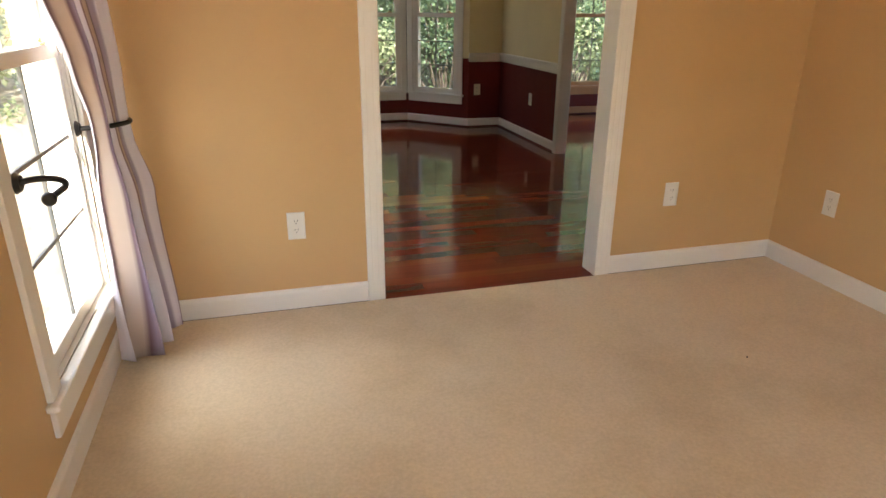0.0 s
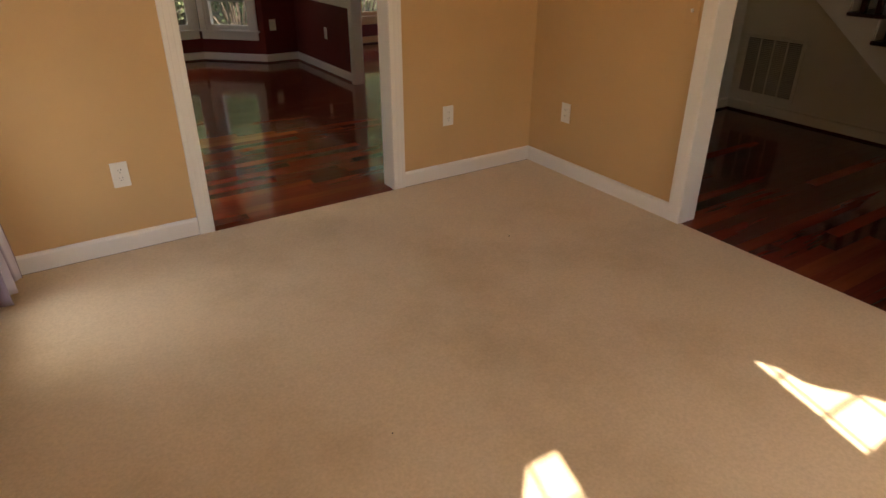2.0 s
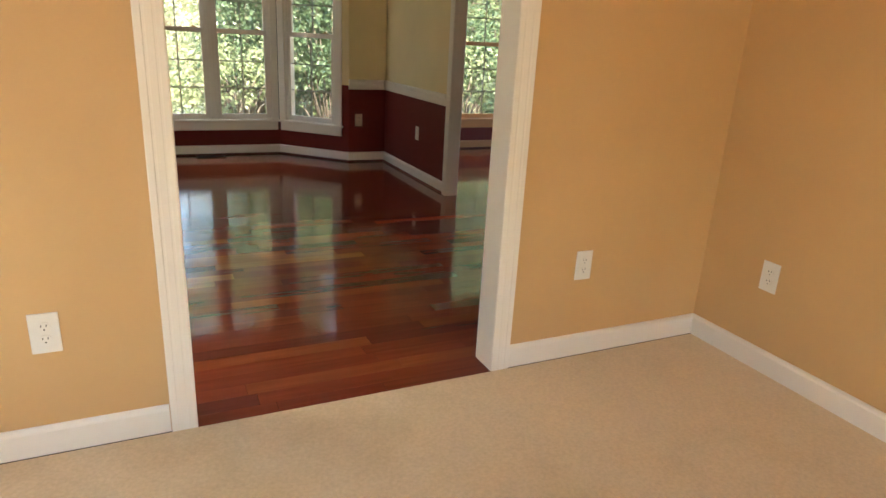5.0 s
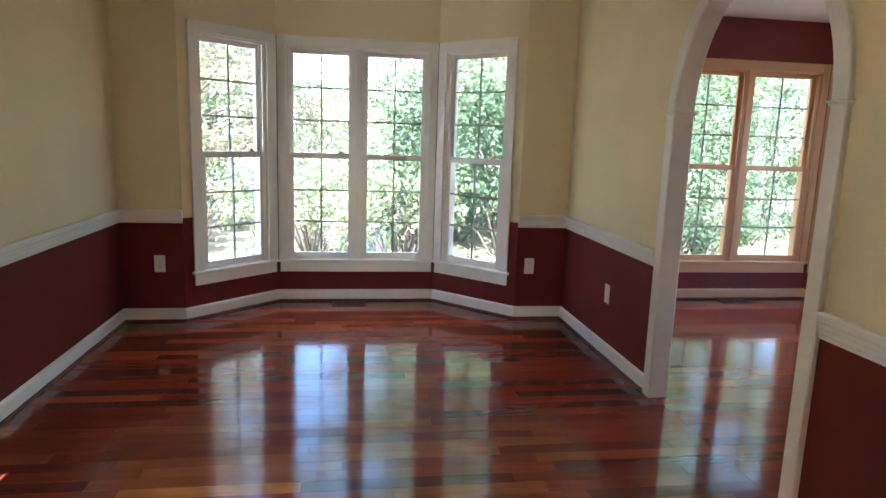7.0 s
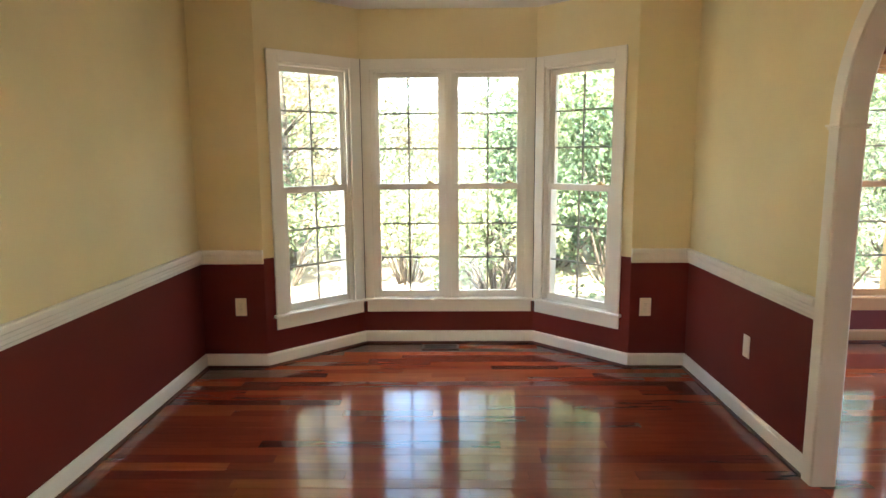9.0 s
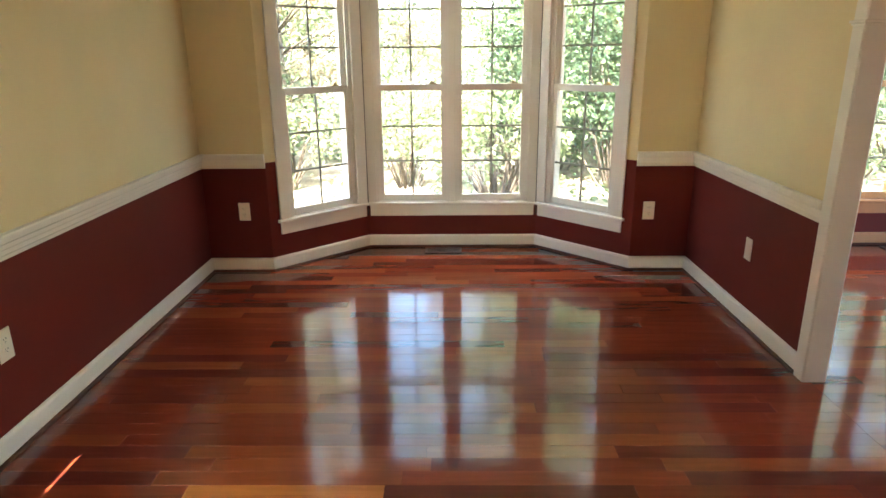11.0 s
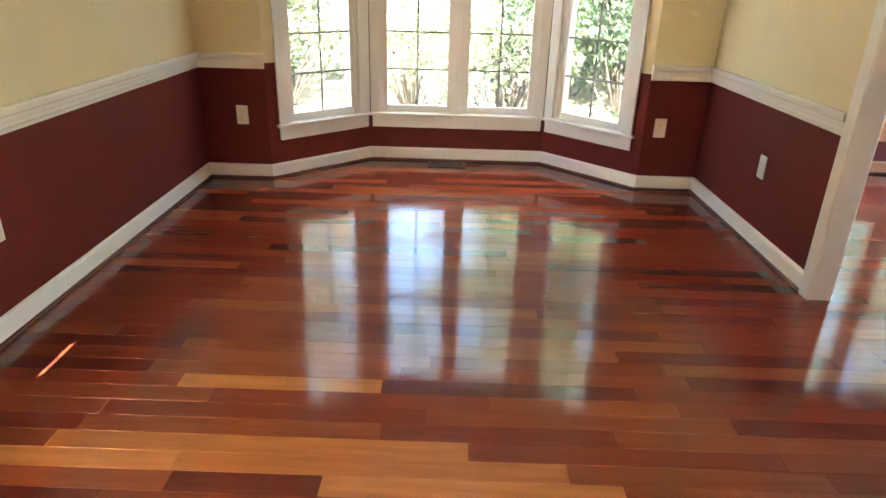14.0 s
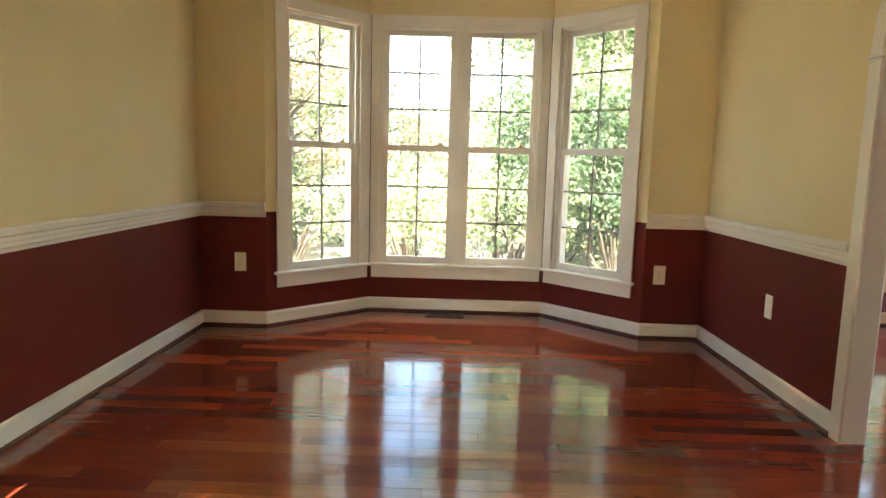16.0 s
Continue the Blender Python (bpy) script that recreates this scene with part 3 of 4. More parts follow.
bay(DX0, DX1, -1.746, 0.690, DY1, 4.850, -1.158, 0.123, [CREAM, MAROON], SPLIT, "dining", WHITE, 1)
# red room beyond the arch
QX0, QX1 = 1.137, 4.60
bay(QX0, QX1, 1.52, 4.17, DY1, 4.850, 2.095, 3.60, [CRIMSON, CRIMSON], SPLIT, "red_room", PEACH, 4)
# the window in this wall is never seen; it is added to light the trim
bm = bmesh.new()
m_qe = side(QX1, 0.2, QX1, 4.4)
holed(bm, m_qe, 0.0, 4.2, 0.0, TOP, (1.2, 3.0, HOLE_Z0, HOLE_Z1), -0.14, 0.0)
thing("wall_red_room_east", bm, CRIMSON, "crimson painted wall with an unseen window added for light", "wall", kind="structure")
sash_window("window_7", m_qe, [(1.2, 2.08), (2.12, 3.0)], PEACH, 0.05, 0.05, 4.2)
bm = bmesh.new()
box(bm, 1.137, 4.74, 0.20, 0.26, 0, TOP)
thing("wall_red_room_south", bm, CRIMSON, "crimson painted wall", "wall", kind="structure")
# hall
bm = bmesh.new()
box(bm, 1.15, 4.74, 0.14, 0.20, 0, TOP)
thing("wall_hall_north", bm, FOYER, "grey-beige painted hall wall", "wall", kind="structure")
bm = bmesh.new()
box(bm, 4.60, 4.74, -4.4, 0.2, 0, TOP)
thing("wall_hall_east", bm, FOYER, "grey-beige painted hall wall", "wall", kind="structure")

arch_trim("door_frame_1", pose(0, 0.02, 0, 0, 0, 180), -DOOR_C, DOOR_HW, SPRING, RISE, 0.102, WHITE, "white arched doorway with fluted casing and small capitals", CASING, [(-0.016, -0.007, 0.004), (-0.007, 0.009, 0.012), (0.009, 0.026, 0.025)])
arch_trim("door_frame_2", side(DX1, 0, DX1, 1), ARCH_C, ARCH_HW, SPRING, RISE, 0.067, WHITE, "white plain arched doorway between cream and crimson rooms", PLAIN, [(-0.014, -0.004, 0.006), (-0.004, 0.006, 0.012)])
arch_trim("door_frame_3", side(RX, 0, RX, 1), FOY_C, FOY_HW, SPRING, RISE, 0.11, WHITE, "white arched doorway from carpet to dark hall", CASING, [(-0.016, -0.007, 0.004), (-0.007, 0.009, 0.012), (0.009, 0.026, 0.025)])

# baseboards, shoe mouldings and chair rails
BASE = [(0, 0.0), (0.015, 0.0), (0.015, 0.080), (0.012, 0.088), (0.006, 0.094), (0, 0.096)]
SHOEP = [(0.0155, 0.0), (0.027, 0.0), (0.0265, 0.007), (0.023, 0.012), (0.0155, 0.015)]
RAIL = [(0, 0.715), (0.010, 0.715), (0.012, 0.730), (0.017, 0.736), (0.017, 0.752), (0.020, 0.757), (0.020, 0.772), (0.028, 0.780), (0.030, 0.802), (0.026, 0.809), (0, 0.809)]
J = 0.080
lines = {
    "living_a": [(RX, FOY_C + FOY_HW + J), (RX, 0.02), (DOOR_C + DOOR_HW + J, 0.02)],
    "living_b": [(DOOR_C - DOOR_HW - J, 0.02), (LX, 0.02), (LX, -4.28), (RX, -4.28), (RX, FOY_C - FOY_HW - J)],
    "dining_a": [(DX1, ARCH_C + ARCH_HW + J), (DX1, DY1), (0.690, DY1), (0.123, 4.85), (-1.158, 4.85), (-1.746, DY1), (DX0, DY1), (DX0, DY0), (DOOR_C - DOOR_HW - J, DY0)],
    "dining_b": [(DOOR_C + DOOR_HW + J, DY0), (DX1, DY0), (DX1, ARCH_C - ARCH_HW - J)],
    "red_room": [(QX1, 0.26), (QX1, DY1), (4.17, DY1), (3.60, 4.85), (2.095, 4.85), (1.52, DY1), (QX0, DY1), (QX0, ARCH_C + ARCH_HW + J)],
    "hall": [(3.44, -1.75), (3.44, 0.14), (1.17, 0.14), (1.17, FOY_C + FOY_HW + J)],
}
for nm, pts in lines.items():
    bm = bmesh.new()
    z = 0.004 if nm.startswith("living") else 0.012
    moulding(bm, pts, [(o, zz + (0.0 if zz else z)) for o, zz in BASE])
    thing("baseboard_" + nm, bm, {"red_room": PEACH, "hall": FOYER}.get(nm, WHITE), "painted wooden baseboard", "baseboard", kind="structure")
    if not nm.startswith("living"):
        bm = bmesh.new()
        moulding(bm, pts, [(o, zz + 0.001) for o, zz in SHOEP])
        thing("trim_shoe_" + nm, bm, DARKWOOD if nm == "hall" else SHOE, "dark wooden shoe moulding", "trim", kind="structure")
rails = {
    "east": [(DX1, ARCH_C + ARCH_HW + J), (DX1, DY1), (0.690, DY1)],
    "west": [(-1.746, DY1), (DX0, DY1), (DX0, 1.455)],
    "southwest": [(DX0, 0.515), (DX0, DY0), (DOOR_C - DOOR_HW - J, DY0)],
    "south": [(DOOR_C + DOOR_HW + J, DY0), (DX1, DY0), (DX1, ARCH_C - ARCH_HW - J)],
}
for nm, pts in rails.items():
    bm = bmesh.new()
    moulding(bm, pts, RAIL)
    thing("trim_chair_rail_" + nm, bm, WHITE, "white moulded chair rail", "trim", kind="structure")

# ---- single windows ----
sash_window("window_10", m_dw, [WD], WHITE, 0.05, 0.05, DY1 - DY0, z0=0.70)
# unseen shade, added so that only a thin slit of sun reaches the floor
bm = bmesh.new()
for k in range(22):
    z = 2.015 - 0.0547 * k
    box(bm, WD[0] + 0.005, WD[1] - 0.005, 0.003 + 0.004 * (k % 2), 0.007 + 0.004 * (k % 2), z - 0.0555, z, 0, m_dw)
thing("window_shade", bm, SHADE, "unseen pleated shade added to cut the sun to a streak", "shade")
sash_window("window_8", m_lw, [WL], WHITE, 0.05, 3.0, 4.4, 0.285, HOLE_Z1, 1.135, apron=0.09)
sash_window("window_9", m_lf, [(FRONT[0], 1.58), (1.62, FRONT[1])], WHITE, 0.05, 3.0, 6.9, 0.40, 2.22, 1.56, cols=6, apron=0.09, locks=False, bar=0.0045)

# unseen sashes in the hall opening that was added for light
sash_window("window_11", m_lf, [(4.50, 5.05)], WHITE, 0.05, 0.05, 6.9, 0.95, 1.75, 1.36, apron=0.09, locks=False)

# ---- outside ----
bm = bmesh.new()


def ground_z(x, y):
    d = max(0.0, math.hypot(x - 0.5, y - 0.5) - 7.0)
    return -0.45 + 0.10 * noise.noise((x * 0.25, y * 0.25, 0.0)) * min(1.0, d / 3) + 0.02 * d * (1 if y > 5 else 0) * min(1, 12 / (d + 1))
steps = [-900, -300, -120, -60] + [-40 + 2 * i for i in range(41)] + [60, 120, 300, 900]
grid = [[bm.verts.new((x, y, ground_z(x, y))) for x in steps] for y in steps]
for r0, r1 in zip(grid, grid[1:]):
    for i in range(len(steps) - 1):
        bm.faces.new((r0[i], r0[i + 1], r1[i + 1], r1[i]))
thing("ground", bm, SOIL, "leaf-littered woodland ground in dappled sun", "ground", kind="structure", smooth=True)


def leaves_mesh(name, centres, spread, count, size, mat, rng, droop=0.0):
    """Folded leaves scattered about the given clump centres."""
    n = count
    ci = rng.integers(0, len(centres), n)
    c = np.array(centres)[ci]
    off = rng.normal(0, 1, (n, 3)) * np.array(spread)
    p = c + off
    out = off / np.array(spread)
    out /= np.linalg.norm(out, axis=1)[:, None] + 1e-6
    up = out * 0.75 + np.array((0.0, 0.0, 0.6 + droop)) + rng.normal(0, 0.33, (n, 3))   # blades turn outward from their clump and up
    up /= np.linalg.norm(up, axis=1)[:, None]
    d = np.cross(up, rng.normal(0, 1, (n, 3)))
    d /= np.linalg.norm(d, axis=1)[:, None] + 1e-6
    w = np.cross(up, d)
    l = size * rng.uniform(0.6, 1.25, n)
    a = p
    t = p + d * l[:, None]
    m1 = p + d * l[:, None] * 0.45 + w * l[:, None] * 0.28 + up * l[:, None] * 0.06
    m2 = p + d * l[:, None] * 0.45 - w * l[:, None] * 0.28 + up * l[:, None] * 0.06
    v = np.stack([a, m1, t, m2], 1).reshape(-1, 3)
    k = np.arange(n)[:, None] * 4
    f = np.concatenate([k + np.array([[0, 1, 2]]), k + np.array([[0, 2, 3]])], 0)
    me = bpy.data.meshes.new(name)
    me.from_pydata(v.tolist(), [], f.tolist())
    me.materials.append(mat)
    return me


def tree(name, seed, height, trunk, crown_z, crown_r, clumps, count, size, mat, label, category):
    rng = np.random.default_rng(seed)
    rnd = random.Random(seed)
    root = empty(name, None, label, category)
    bm = bmesh.new()
    lean = (rnd.uniform(-0.06, 0.06) * height, rnd.uniform(-0.06, 0.06) * height)
    spine = [Vector((lean[0] * k * k / 36 + rnd.uniform(-0.03, 0.03), lean[1] * k * k / 36 + rnd.uniform(-0.03, 0.03), height * 0.92 * k / 6)) for k in range(7)]
    spine[0].z = -0.25
    tube(bm, spine, [trunk * (1.25, 1.0, 0.86, 0.72, 0.56, 0.38, 0.15)[k] for k in range(7)], 9)
    part("trunk", bm, BARK, root, smooth=True)
    centres = []
    bm = bmesh.new()
    for k in range(clumps):
        z = rnd.uniform(crown_z, height)
        a = rnd.uniform(0, 6.283)
        f = min(1.0, 1.25 * (height - z) / (height - crown_z) + 0.25) * (0.65 + 0.35 * min(1, (z - crown_z) / (0.25 * (height - crown_z)) ))
        r = crown_r * f * math.sqrt(rnd.uniform(0.08, 1))
        e = Vector((math.cos(a) * r, math.sin(a) * r, z))
        zi = max(0.1, min(5.9, (z - 0.25 * r) / (height * 0.92) * 6))
        i = int(zi)
        s = spine[i].lerp(spine[i + 1], zi - i)
        mid = s.lerp(e, 0.5) + Vector((0, 0, 0.12 * r))
        rr = max(0.008, trunk * 0.22)
        tube(bm, [s, mid, e], [rr, rr * 0.6, rr * 0.2], 5)
        centres += [tuple(e), tuple(mid.lerp(e, 0.5))]
    tagged(part("limbs", bm, BARK, root, smooth=True), kind="stuff")
    sp = crown_r * 0.078
    ob = new("crown", leaves_mesh("crown", centres, (sp, sp, sp * 0.75), count, size, mat, rng))
    ob.parent = root
    return root


def shrub(name, seed, height, radius, count, size, mat, label):
    rng = np.random.default_rng(seed)
    rnd = random.Random(seed)
    root = empty(name, None, label, "shrub")
    bm = bmesh.new()
    centres = []
    for k in range(22):
        a, r = rnd.uniform(0, 6.283), radius * math.sqrt(rnd.uniform(0.02, 1))
        e = Vector((math.cos(a) * r, math.sin(a) * r, height * rnd.uniform(0.16, 1.0) * (1 - 0.4 * (r / radius) ** 2)))
        mid = e * 0.5 + Vector((0, 0, 0.1))
        tube(bm, [(e.x * 0.06, e.y * 0.06, -0.2), mid, e], [0.022, 0.013, 0.004], 5)
        centres += [tuple(e), tuple(mid.lerp(e, 0.6))]
    tagged(part("stems", bm, BARK, root, smooth=True), kind="stuff")
    ob = new("foliage", leaves_mesh("foliage", centres, (radius * 0.105, radius * 0.105, height * 0.058), count, size, mat, rng))
    ob.parent = root
    return root


bm = bmesh.new()
for i in range(7):
    for j in range(8):
        box(bm, -15.0 + 1.5 * i, -13.51 + 1.5 * i, -7.0 + 1.5 * j, -5.51 + 1.5 * j, -0.5, -0.30 - 0.004 * ((i + j) % 2), bevel=0.01)
thing("pavement", bm, CONCRETE, "pale concrete paving beside the house", "pavement", kind="structure")
oak = tree("tree", 3, 11.0, 0.17, 2.2, 3.2, 44, 15000, 0.105, LEAF_A, "tall broad-leaved woodland tree in full leaf", "tree")
ash = tree("tree", 8, 9.0, 0.11, 1.0, 2.6, 44, 14000, 0.098, LEAF_B, "slender yellow-green woodland tree", "tree")
beech = tree("tree", 15, 7.0, 0.08, 0.4, 2.2, 48, 10000, 0.088, LEAF_A, "young tree with branches down to the ground", "tree")
pine = tree("tree", 31, 8.0, 0.09, 0.8, 2.0, 52, 6500, 0.085, LEAF_C, "thin half-dry tree with tan leaves and bare twigs", "tree")
laurel = shrub("shrub", 21, 2.9, 1.2, 5800, 0.092, LEAF_D, "dense dark-green broad-leaved shrub")
brush = shrub("shrub", 27, 1.5, 0.9, 1900, 0.085, LEAF_B, "thin straggling yellow-green shrub with bare twigs")
spots = {
    oak: [(-7.5, 13.5), (2.6, 17.5), (5.2, 14.2), (9.5, 17.0), (-12.0, 17.5), (3.6, 24.0), (-7.5, 23.0), (12.5, 25.0), (-16, 26), (20, 22)],
    ash: [(-4.2, 12.0), (2.4, 12.0), (1.0, 11.3), (7.4, 11.6), (8.6, 12.6), (6.2, 13.2), (-8.8, 18.5), (-5.8, 19.5), (6.0, 20.0), (13, 13), (1.5, 14.2), (-4.0, 16.5)],
    beech: [(3.9, 9.6), (-6.6, 11.2), (8.8, 9.2), (1.7, 12.4), (-7.6, 9.0), (11.5, 11.0), (5.6, 17.0), (-6.0, 16.4)],
    pine: [(-3.1, 10.2), (-4.2, 10.8), (-5.6, 14.6), (-2.6, 15.6), (-0.6, 18.5)],
    laurel: [(1.75, 8.9), (0.45, 9.4), (1.15, 10.4), (-3.9, 9.7), (6.4, 10.0), (8.5, 9.2), (2.7, 10.4), (11.2, 10.9), (4.9, 8.9)],
    brush: [(-2.9, 9.0), (-3.7, 8.3), (-1.15, 9.2), (-2.0, 10.6), (-0.2, 11.0), (4.0, 8.4), (-0.9, 13.5), (-5.9, 9.0), (0.1, 8.5)],
}
rnd = random.Random(5)
for proto, places in spots.items():
    for i, (x, y) in enumerate(places):
        m = pose(x, y, ground_z(x, y), 0, 0, rnd.uniform(0, 360))
        if i == 0:
            proto.matrix_basis = m
        else:
            c = copy_thing(proto, m)
            k = rnd.uniform(0.85, 1.2)
            c.scale = (k, k, k * rnd.uniform(0.9, 1.1))


rng = np.random.default_rng(77)
cent = []
for k in range(420):
    x, y = rng.uniform(-34, 40), rng.uniform(21, 33)
    top = 4.0 if abs(x + 2.0) < 2.6 else 13.0          # a clearing under open sky
    cent.append((x, y, ground_z(x, y) + rng.uniform(0.5, top)))
far = new("far_woods", leaves_mesh("far_woods", cent, (0.85, 0.85, 0.6), 70000, 0.24, LEAF_B, rng))
tagged(far, "pale sunlit wall of distant woodland foliage", "woods", kind="stuff")
cent = []
for k in range(230):
    x, y = rng.uniform(-9, 12), rng.uniform(8.0, 19.0)
    if noise.noise((x * 0.55, y * 0.55, 4.0)) > -0.08:
        cent.append((x, y, ground_z(x, y) + rng.uniform(0.04, 0.22)))
low = new("undergrowth", leaves_mesh("undergrowth", cent, (0.22, 0.22, 0.07), 9000, 0.10, LEAF_A, rng, 0.4))
tagged(low, "low green seedlings and fern tufts on the woodland floor", "undergrowth", kind="stuff")

# ---- things: outlets, registers, grille ----
def wall_plate(m, label, kind="outlet", w=0.076, h=0.122, tint=PLATE):
    """A wall plate with two receptacles, a rocker or a toggle; local y points into the room."""
    root = empty({"outlet": "outlet", "blank": "wall_plate", "switch": "light_switch"}[kind], m, label, {"outlet": "outlet", "blank": "wall plate", "switch": "switch"}[kind], "wall plates")
    mt = TAN if kind == "switch" else tint
    bm = bmesh.new()
    box(bm, -w / 2, w / 2, 0.0, 0.006, -h / 2, h / 2, bevel=0.0025)
    part("plate", bm, mt, root)
    if kind == "outlet":
        for z in (-0.0195, 0.0195):
            bm = bmesh.new()
            pts = [(0.0165 * math.cos(a), z + 0.0150 * math.sin(a)) for a in [6.2832 * k / 16 for k in range(16)]]
            prism(bm, pts, 0.0055, 0.0078)
            r = part("receptacle", bm, mt, root)
            for x, hh in ((-0.0065, 0.0075), (0.0065, 0.006)):
                bm = bmesh.new()
                box(bm, x - 0.0012, x + 0.0012, 0.0074, 0.0082, z + 0.001, z + 0.001 + hh)
                part("slot", bm, SLOT, r)
            bm = bmesh.new()
            prism(bm, [(0.0024 * math.cos(6.2832 * k / 8), z - 0.0075 + 0.0024 * math.sin(6.2832 * k / 8)) for k in range(8)], 0.0074, 0.0082)
            part("ground_hole", bm, SLOT, r)
        bm = bmesh.new()
        prism(bm, [(0.003 * math.cos(6.2832 * k / 10), 0.003 * math.sin(6.2832 * k / 10)) for k in range(10)], 0.0055, 0.0072)
        part("screw", bm, mt, root)
    elif kind == "switch":
        bm = bmesh.new()
        box(bm, -0.005, 0.005, 0.005, 0.016, -0.004, 0.012, bevel=0.0015)
        part("toggle", bm, PLATE, root)
    else:
        bm = bmesh.new()
        box(bm, -0.0165, 0.0165, 0.005, 0.0085, -0.033, 0.033, bevel=0.0015)
        part("rocker", bm, mt, root)
    return root


OUT = "white duplex outlet plate on the tan wall"
wall_plate(pose(-1.457, 0.02, 0.390, 0, 0, 180), OUT)
wall_plate(pose(0.397, 0.02, 0.400, 0, 0, 180), OUT)
wall_plate(pose(RX, -0.317, 0.397, 0, 0, 90), OUT)
wall_plate(pose(RX, -1.120, 1.075, 0, 0, 90), "light switch plate painted tan like the wall", "switch")
OUT2 = "white duplex outlet plate on the maroon dado"
wall_plate(pose(-1.912, DY1, 0.422, 0, 0, 180), OUT2, tint=IVORY)
wall_plate(pose(0.793, DY1, 0.416, 0, 0, 180), OUT2, tint=IVORY)
wall_plate(pose(DX0, 2.25, 0.414, 0, 0, -90), OUT2, tint=IVORY)
wall_plate(pose(DX1, 3.404, 0.412, 0, 0, 90), "white narrow wall plate on the maroon dado", "blank", 0.070, 0.120)


def floor_register(x0, x1, y0, y1):
    root = empty("floor_register", pose((x0 + x1) / 2, (y0 + y1) / 2, 0.001), "dark bronze scrolled floor register set in the boards", "vent", "floor registers")
    hx, hy = (x1 - x0) / 2, (y1 - y0) / 2
    bm = bmesh.new()
    for a in ((-hx, hx, -hy, -hy + 0.018), (-hx, hx, hy - 0.018, hy), (-hx, -hx + 0.018, -hy + 0.018, hy - 0.018), (hx - 0.018, hx, -hy + 0.018, hy - 0.018)):
        box(bm, *a, 0.0, 0.006, bevel=0.002)
    part("frame", bm, BRONZE, root)
    bm = bmesh.new()
    box(bm, -hx + 0.01, hx - 0.01, -hy + 0.01, hy - 0.01, 0.0, 0.001)
    part("well", bm, SLOT, root)
    n = 13
    for i in range(n):
        x = -hx + 0.024 + (2 * hx - 0.048) * i / (n - 1)
        bm = bmesh.new()
        s = 0.010 if i % 2 else -0.010
        tube(bm, [(x - s, -hy + 0.016, 0.003), (x + s, -hy / 3, 0.0035), (x - s, hy / 3, 0.0035), (x + s, hy - 0.016, 0.003)], 0.0026, 5)
        part("scroll", bm, BRONZE, root)
    return root


floor_register(-0.720, -0.445, 4.665, 4.785)
floor_register(2.72, 2.985, 4.67, 4.78)

# return-air grille on the hall wall
root = empty("return_air_grille", side(3.44, -0.435, 3.44, 0.09), "white louvred return-air grille low on the hall wall", "vent")
GW, GZ0, GZ1 = 0.52, 0.150, 0.642
bm = bmesh.new()
for a in ((0, GW, GZ0, GZ0 + 0.03), (0, GW, GZ1 - 0.03, GZ1), (0, 0.03, GZ0 + 0.03, GZ1 - 0.03), (GW - 0.03, GW, GZ0 + 0.03, GZ1 - 0.03)):
    box(bm, a[0], a[1], 0.0, 0.010, a[2], a[3], bevel=0.002)
part("frame", bm, FOYER, root)
bm = bmesh.new()
box(bm, 0.02, GW - 0.02, 0.0005, 0.0015, GZ0 + 0.02, GZ1 - 0.02)
part("backing", bm, SLOT, root)
for i in range(1, 4):
    x = 0.03 + (GW - 0.06) * i / 4
    bm = bmesh.new()
    box(bm, x - 0.006, x + 0.006, 0.001, 0.010, GZ0 + 0.03, GZ1 - 0.03)
    part("bar", bm, FOYER, root)
for j in range(30):
    z = GZ0 + 0.036 + (GZ1 - GZ0 - 0.072) * j / 29
    bm = bmesh.new()
    prism(bm, [(0.0, 0.0), (0.002, 0.0), (0.010, -0.010), (0.008, -0.010)], 0.03, GW - 0.03, Matrix.Translation((0, 0, z)) @ Matrix(((0, 1, 0, 0), (1, 0, 0, 0), (0, 0, 1, 0), (0, 0, 0, 1))))
    part("slat", bm, GRILLE, root)

# specks of lint on the carpet
for x, y, r in ((0.184, -0.886, 0.0045), (-1.018, -1.814, 0.0026)):
    bm = bmesh.new()
    bmesh.ops.create_icosphere(bm, subdivisions=2, radius=r, matrix=pose(x, y, 0.004 + r * 0.4, 0, 0, 40) @ Matrix.Diagonal((1.5, 0.8, 0.55, 1.0)))
    thing("lint_speck", bm, SLOT, "tiny dark speck of lint on the beige carpet", "lint", "lint specks")

# ---- staircase in the hall ----
stairs = empty("staircase", None, "staircase with dark treads, white skirt and dark balusters", "stairs")
RISER, RUN, SX0, SX1 = 0.177, 0.213, 3.44, 4.58
def tread_back(k):
    return -0.676 - (5 - k) * RUN
bm = bmesh.new()
pts = [(tread_back(0), 0.0)]
for k in range(1, 13):
    pts += [(tread_back(k) - 0.225, RISER * k - 0.03), (tread_back(k), RISER * k - 0.03)]
pts = [(max(-4, a), b) for a, b in pts]
prism(bm, pts + [(tread_back(12), 0.0)], 0.0, SX1 - SX0, side(SX0, 0, SX0, 1) @ Matrix.Scale(-1, 4, (0, 1, 0)))
part("stair_body", bm, FOYER, stairs, "grey-beige wall under the stairs")
bm = bmesh.new()
sk = [(a, b) for a, b in pts[1:]]
prism(bm, sk + [(tread_back(12), RISER * 12 - 0.20), (tread_back(1) - 0.05, 0.02), (tread_back(1) - 0.225, 0.02)], -0.012, 0.0, side(SX0, 0, SX0, 1) @ Matrix.Scale(-1, 4, (0, 1, 0)))
part("skirt_board", bm, WHITE, stairs, "white stepped skirt board")
